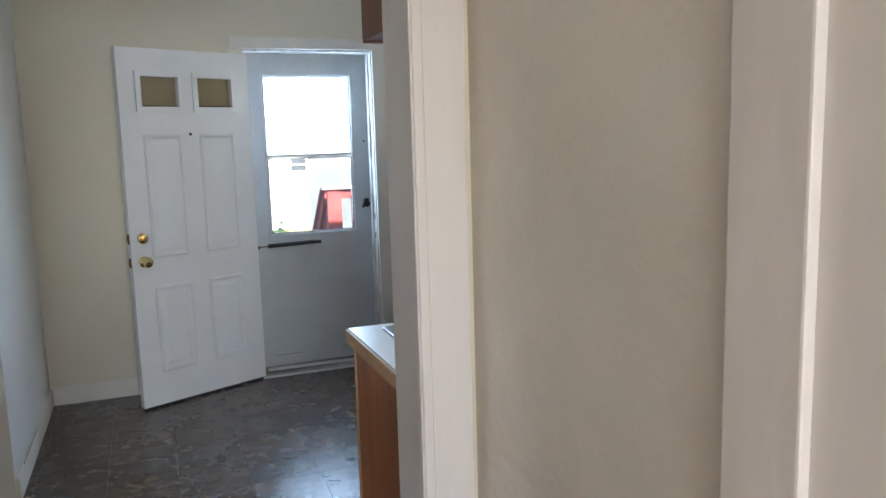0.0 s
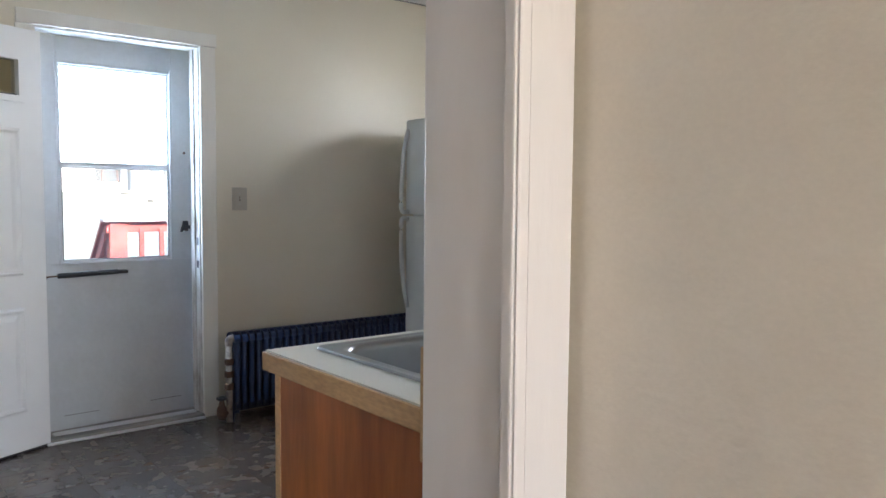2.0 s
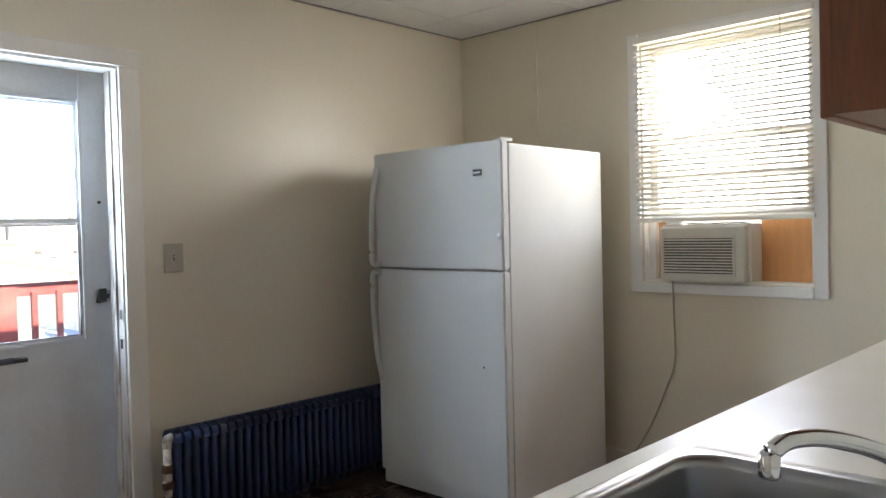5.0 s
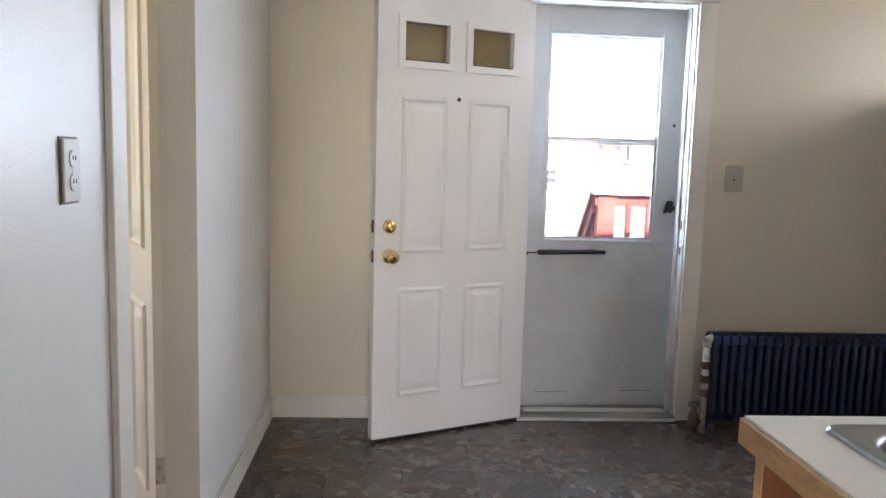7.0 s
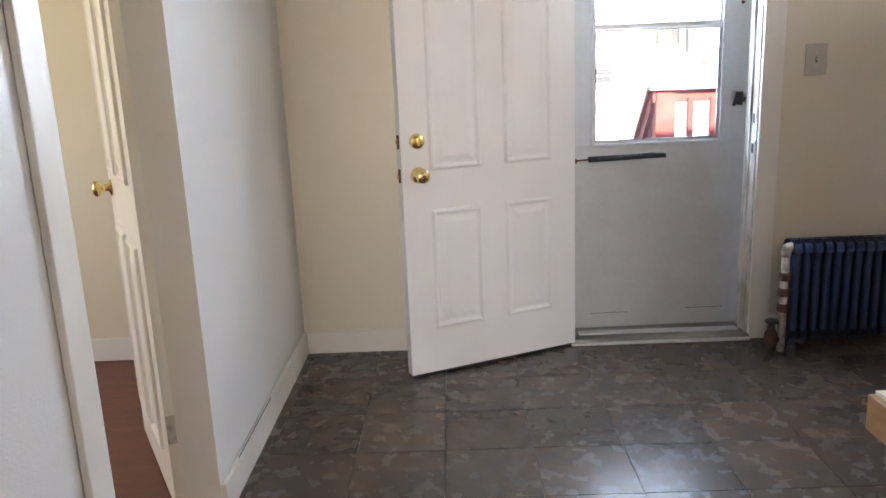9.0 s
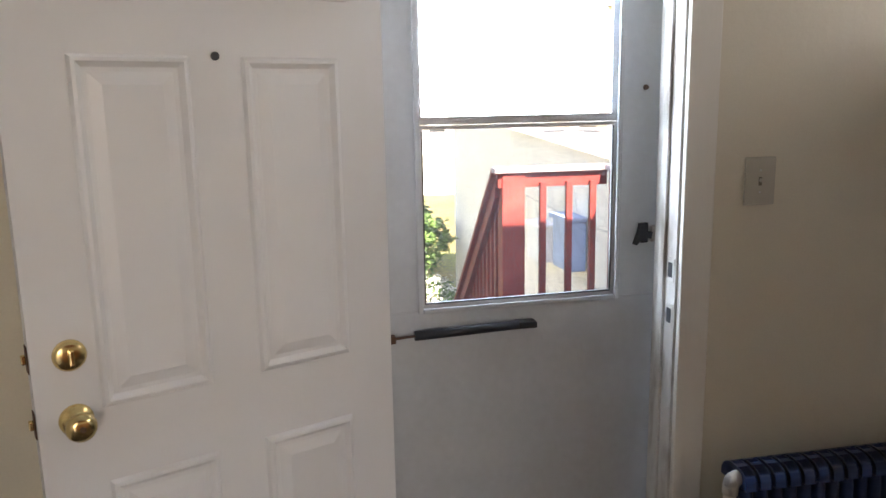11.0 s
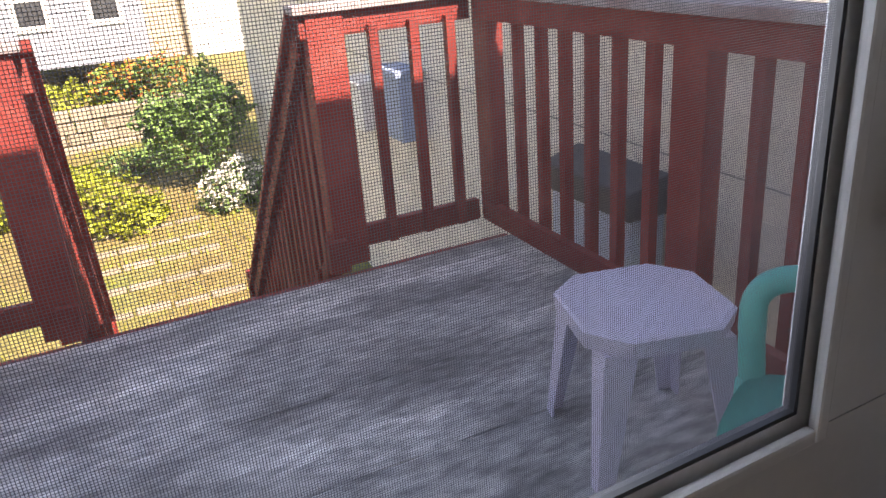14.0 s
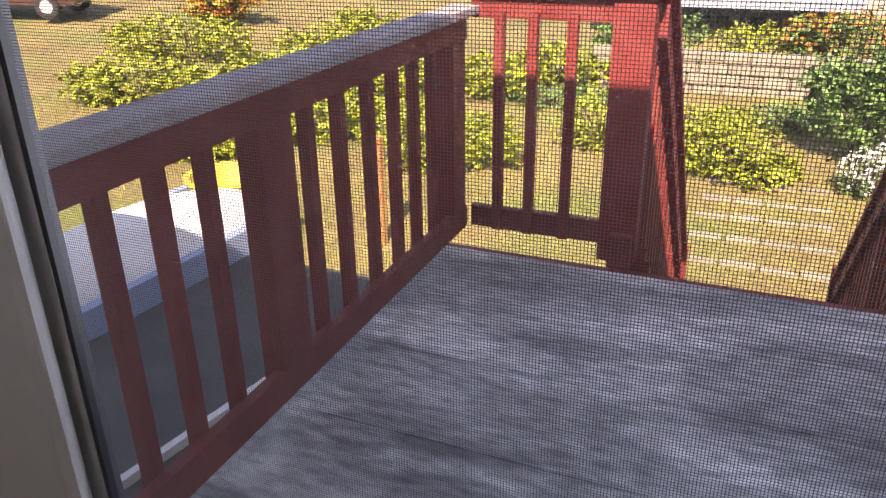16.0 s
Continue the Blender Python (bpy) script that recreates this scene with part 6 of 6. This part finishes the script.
house("house", "pale blue-grey sided house with white-framed windows", -4.2, 21.0, 0, 6.5, 7.0, 5.6, M_SIDING_BLUE, [(x, z, 0.58, 1.15, False) for z in (1.02, 3.7) for x in (0.7, 2.34, 3.98, 5.62)], GZ + 0.75)
house("house", "tan sided house behind the gardens", 2.6, 26.6, 0, 1.36, 8.0, 6.0, M_SIDING_TAN, [(0.7, 3.6, 0.5, 1.2, False)])
house("house", "white sided house in full sun", 4.0, 26.0, 0, 4.2, 8.0, 6.2, M_SIDING_WHITE, [(1.15, 2.3, 0.6, 0.5, False), (3.5, 3.6, 0.9, 1.3, False)])
house("house", "white house with dark shutters beyond the flat roof", 8.3, 24.0, 0, 9.0, 8.0, 6.5, M_SIDING_WHITE, [(1.0, 3.7, 0.9, 1.3, True), (3.3, 3.7, 1.0, 1.3, True), (6.4, 3.7, 0.9, 1.3, True)])


def tree(x, y, h, mat, spread):
    d = thing("tree", "leafy green tree with a spreading crown", "tree", (x, y, ground_z(x, y) if abs(x) < 40 and y < 45 else GZ))
    bm = tube([(0, 0, -0.1), (0.05, 0.02, h * 0.3), (0.0, 0.1, h * 0.55), (0.1, 0.1, h * 0.8)], [0.22, 0.17, 0.11, 0.05], 9)
    for k in range(6):
        a = 6.28 * k / 6 + 0.3 * k
        t = tube(spline([(0.03, 0.05, h * (0.32 + 0.06 * k)), (math.cos(a) * spread * 0.4, math.sin(a) * spread * 0.4, h * (0.5 + 0.05 * k)), (math.cos(a) * spread * 0.75, math.sin(a) * spread * 0.75, h * (0.6 + 0.05 * k))], 6), [0.08, 0.07, 0.05, 0.04, 0.03, 0.02, 0.015], 6)
        me = bpy.data.meshes.new("tmp")
        t.to_mesh(me)
        t.free()
        bm.from_mesh(me)
        bpy.data.meshes.remove(me)
    part("trunk", bm, M_BARK, d)
    bm = bmesh.new()
    for k in range(9):
        a = 6.28 * k / 9
        rr = spread * (0.55 if k % 3 else 0.2)
        leaf_cloud(bm, (rr * math.cos(a), rr * math.sin(a), h * (0.62 + 0.11 * (k % 4))), (spread * 0.5, spread * 0.5, h * 0.17), 420, 0.16, rng)
    part("crown", bm, mat, d)


tree(2.6, 34, 9.5, M_LEAF_LIME, 3.2)
tree(8.5, 40, 11, M_LEAF_LIME, 4.0)
tree(16, 44, 12, M_LEAF, 4.5)
tree(-14, 34, 9, M_LEAF, 3.6)
tree(-24, 30, 8, M_LEAF_LIME, 3.4)


def car(x, y, rz, mat, label):
    d = thing("car", label, "car", (x, y, ground_z(x, y)), rz)
    prof = [(-2.1, 0.35), (-2.15, 0.75), (-1.9, 0.92), (-1.2, 0.98), (-0.7, 1.42), (0.8, 1.45), (1.5, 1.0), (2.05, 0.92), (2.15, 0.6), (2.1, 0.35)]
    bm = bmesh.new()
    sides = []
    for yy, k in ((-0.84, 1), (-0.76, 2), (0.76, 2), (0.84, 1)):
        sides.append([bm.verts.new((px * (1.0 if k == 1 else 0.99), yy * (0.82 if pz > 1.2 else 1.0), pz + (0.02 if k == 2 else 0))) for px, pz in prof])
    for a, b in zip(sides, sides[1:]):
        for k in range(len(prof) - 1):
            bm.faces.new((a[k], a[k + 1], b[k + 1], b[k]))
    bm.faces.new(sides[0]), bm.faces.new(sides[-1][::-1])
    bmesh.ops.recalc_face_normals(bm, faces=bm.faces)
    part("body", bm, mat, d)
    for s in (-1, 1):
        part("side_window", boxes((-0.85, s * 0.80 - 0.05, 1.0, 1.0, s * 0.80 + 0.05, 1.34)), M_PANE_DARK, d)
        for px in (-1.35, 1.35):
            w = part("wheel", lathe([(0.30, -0.1), (0.32, -0.08), (0.32, 0.08), (0.30, 0.1)], pose(px, s * 0.80, 0.32, 90, 0, 0), 20), M_TYRE, d)
            part("rim", lathe([(0.19, -0.104), (0.17, 0.104)], pose(px, s * 0.80, 0.32, 90, 0, 0), 16), M_ALU, w)
        part("headlight", box(2.08, s * 0.6 - 0.14, 0.66, 2.16, s * 0.6 + 0.14, 0.8, 0.02), M_WHITE_PAINT, d)


car(-18.5, 15.2, 20, M_CAR, "dark maroon parked car at the edge of the lawn")

# unidentified low white and blue-grey thing, yellow patch and clutter below the railing
setting("pavement", box(-4.5, -1.0, GZ - 0.05, -1.0, 5.6, GZ + 0.035, 0.01), M_ASPHALT, "worn dark paved strip beside the deck", "paving")
edging = tagged(part("edging_board", box(-0.03, -0.9, 0.0, 0.03, 0.9, 0.07, 0.008), M_WHITE_PAINT), "white painted edging board lying on the paving", "edging board")
edging.matrix_world = pose(-2.66, 3.05, GZ + 0.036, 0, 0, -9)
# what this is stays unclear; its rounded shape is a guess
cv = thing("white_blue_shape", "low white thing with blue-grey sides, kind unclear", "boat", (-4.95, 5.0, GZ), 84)
bm = bmesh.new()
rows = []
for i in range(9):
    t = i / 8
    w = 0.75 * math.sin(math.pi * (0.12 + 0.76 * t)) ** 0.6
    h = 0.58 * math.sin(math.pi * (0.15 + 0.7 * t)) ** 0.7
    rows.append([bm.verts.new((-1.6 + 3.2 * t, w * math.cos(math.pi * k / 8), h * math.sin(math.pi * k / 8) ** 0.8)) for k in range(9)])
for a, b in zip(rows, rows[1:]):
    for k in range(8):
        bm.faces.new((a[k], a[k + 1], b[k + 1], b[k]))
bm.faces.new(rows[0]), bm.faces.new(rows[-1][::-1])
bmesh.ops.recalc_face_normals(bm, faces=bm.faces)
part("hull", bm, M_WHITE_PAINT, cv, "white rounded shell", True)
part("band", boxes((-1.45, -0.80, 0.0, 1.45, -0.70, 0.30), (-1.45, 0.70, 0.0, 1.45, 0.80, 0.30)), M_BLUE_BIN, cv, "blue-grey side band")
# sunlit yellow patch of yard, put in as a yellow tub shape
yellow_patch = thing("yellow_yard_patch", "bright yellow tub shape standing for a sunlit patch of yard", "tub", (-5.15, 6.7, GZ), 20)
part("tub", lathe([(0.30, 0), (0.46, 0.38), (0.49, 0.39), (0.49, 0.42), (0.42, 0.41), (0.27, 0.03)], None, 22), M_SUNLIT_YELLOW, yellow_patch)
pl = thing("garden_stake", "orange wooden stake standing in the garden", "stake", (-3.0, 6.4, GZ), 0)
part("stake", box(-0.05, -0.05, 0, 0.05, 0.05, 1.15, 0.006), M_ORANGE_WOOD, pl)

# ---- floor tiles of the kitchen ----
floor = setting("floor", boxes((XL - 0.02, YP0 - 0.1, -0.12, XR, 0.0, -0.0045)), M_SEAM, "slate-patterned vinyl tile floor", "floor")
tile = None
T = 0.3048
ix = -0.275 - 4 * T
while ix < XR:
    iy = -0.68 - 9 * T
    while iy < 0:
        x0, x1, y0, y1 = max(ix, XL - 0.02), min(ix + T, XR), max(iy, YP0 - 0.1), min(iy + T, 0.0)
        if x1 - x0 > 0.01 and y1 - y0 > 0.01:
            whole = x1 - x0 > T - 1e-4 and y1 - y0 > T - 1e-4
            if whole and tile is not None:
                o = bpy.data.objects.new("tile", tile.data)
                scene.collection.objects.link(o)
            else:
                o = part("tile", box(-(x1 - x0) / 2 + 0.0011, -(y1 - y0) / 2 + 0.0011, -0.004, (x1 - x0) / 2 - 0.0011, (y1 - y0) / 2 - 0.0011, 0.0, 0.0006, None, 1), M_SLATE)
                if whole:
                    tile = o
            o.parent, o.location = floor, ((x0 + x1) / 2, (y0 + y1) / 2, 0)
        iy += T
    ix += T
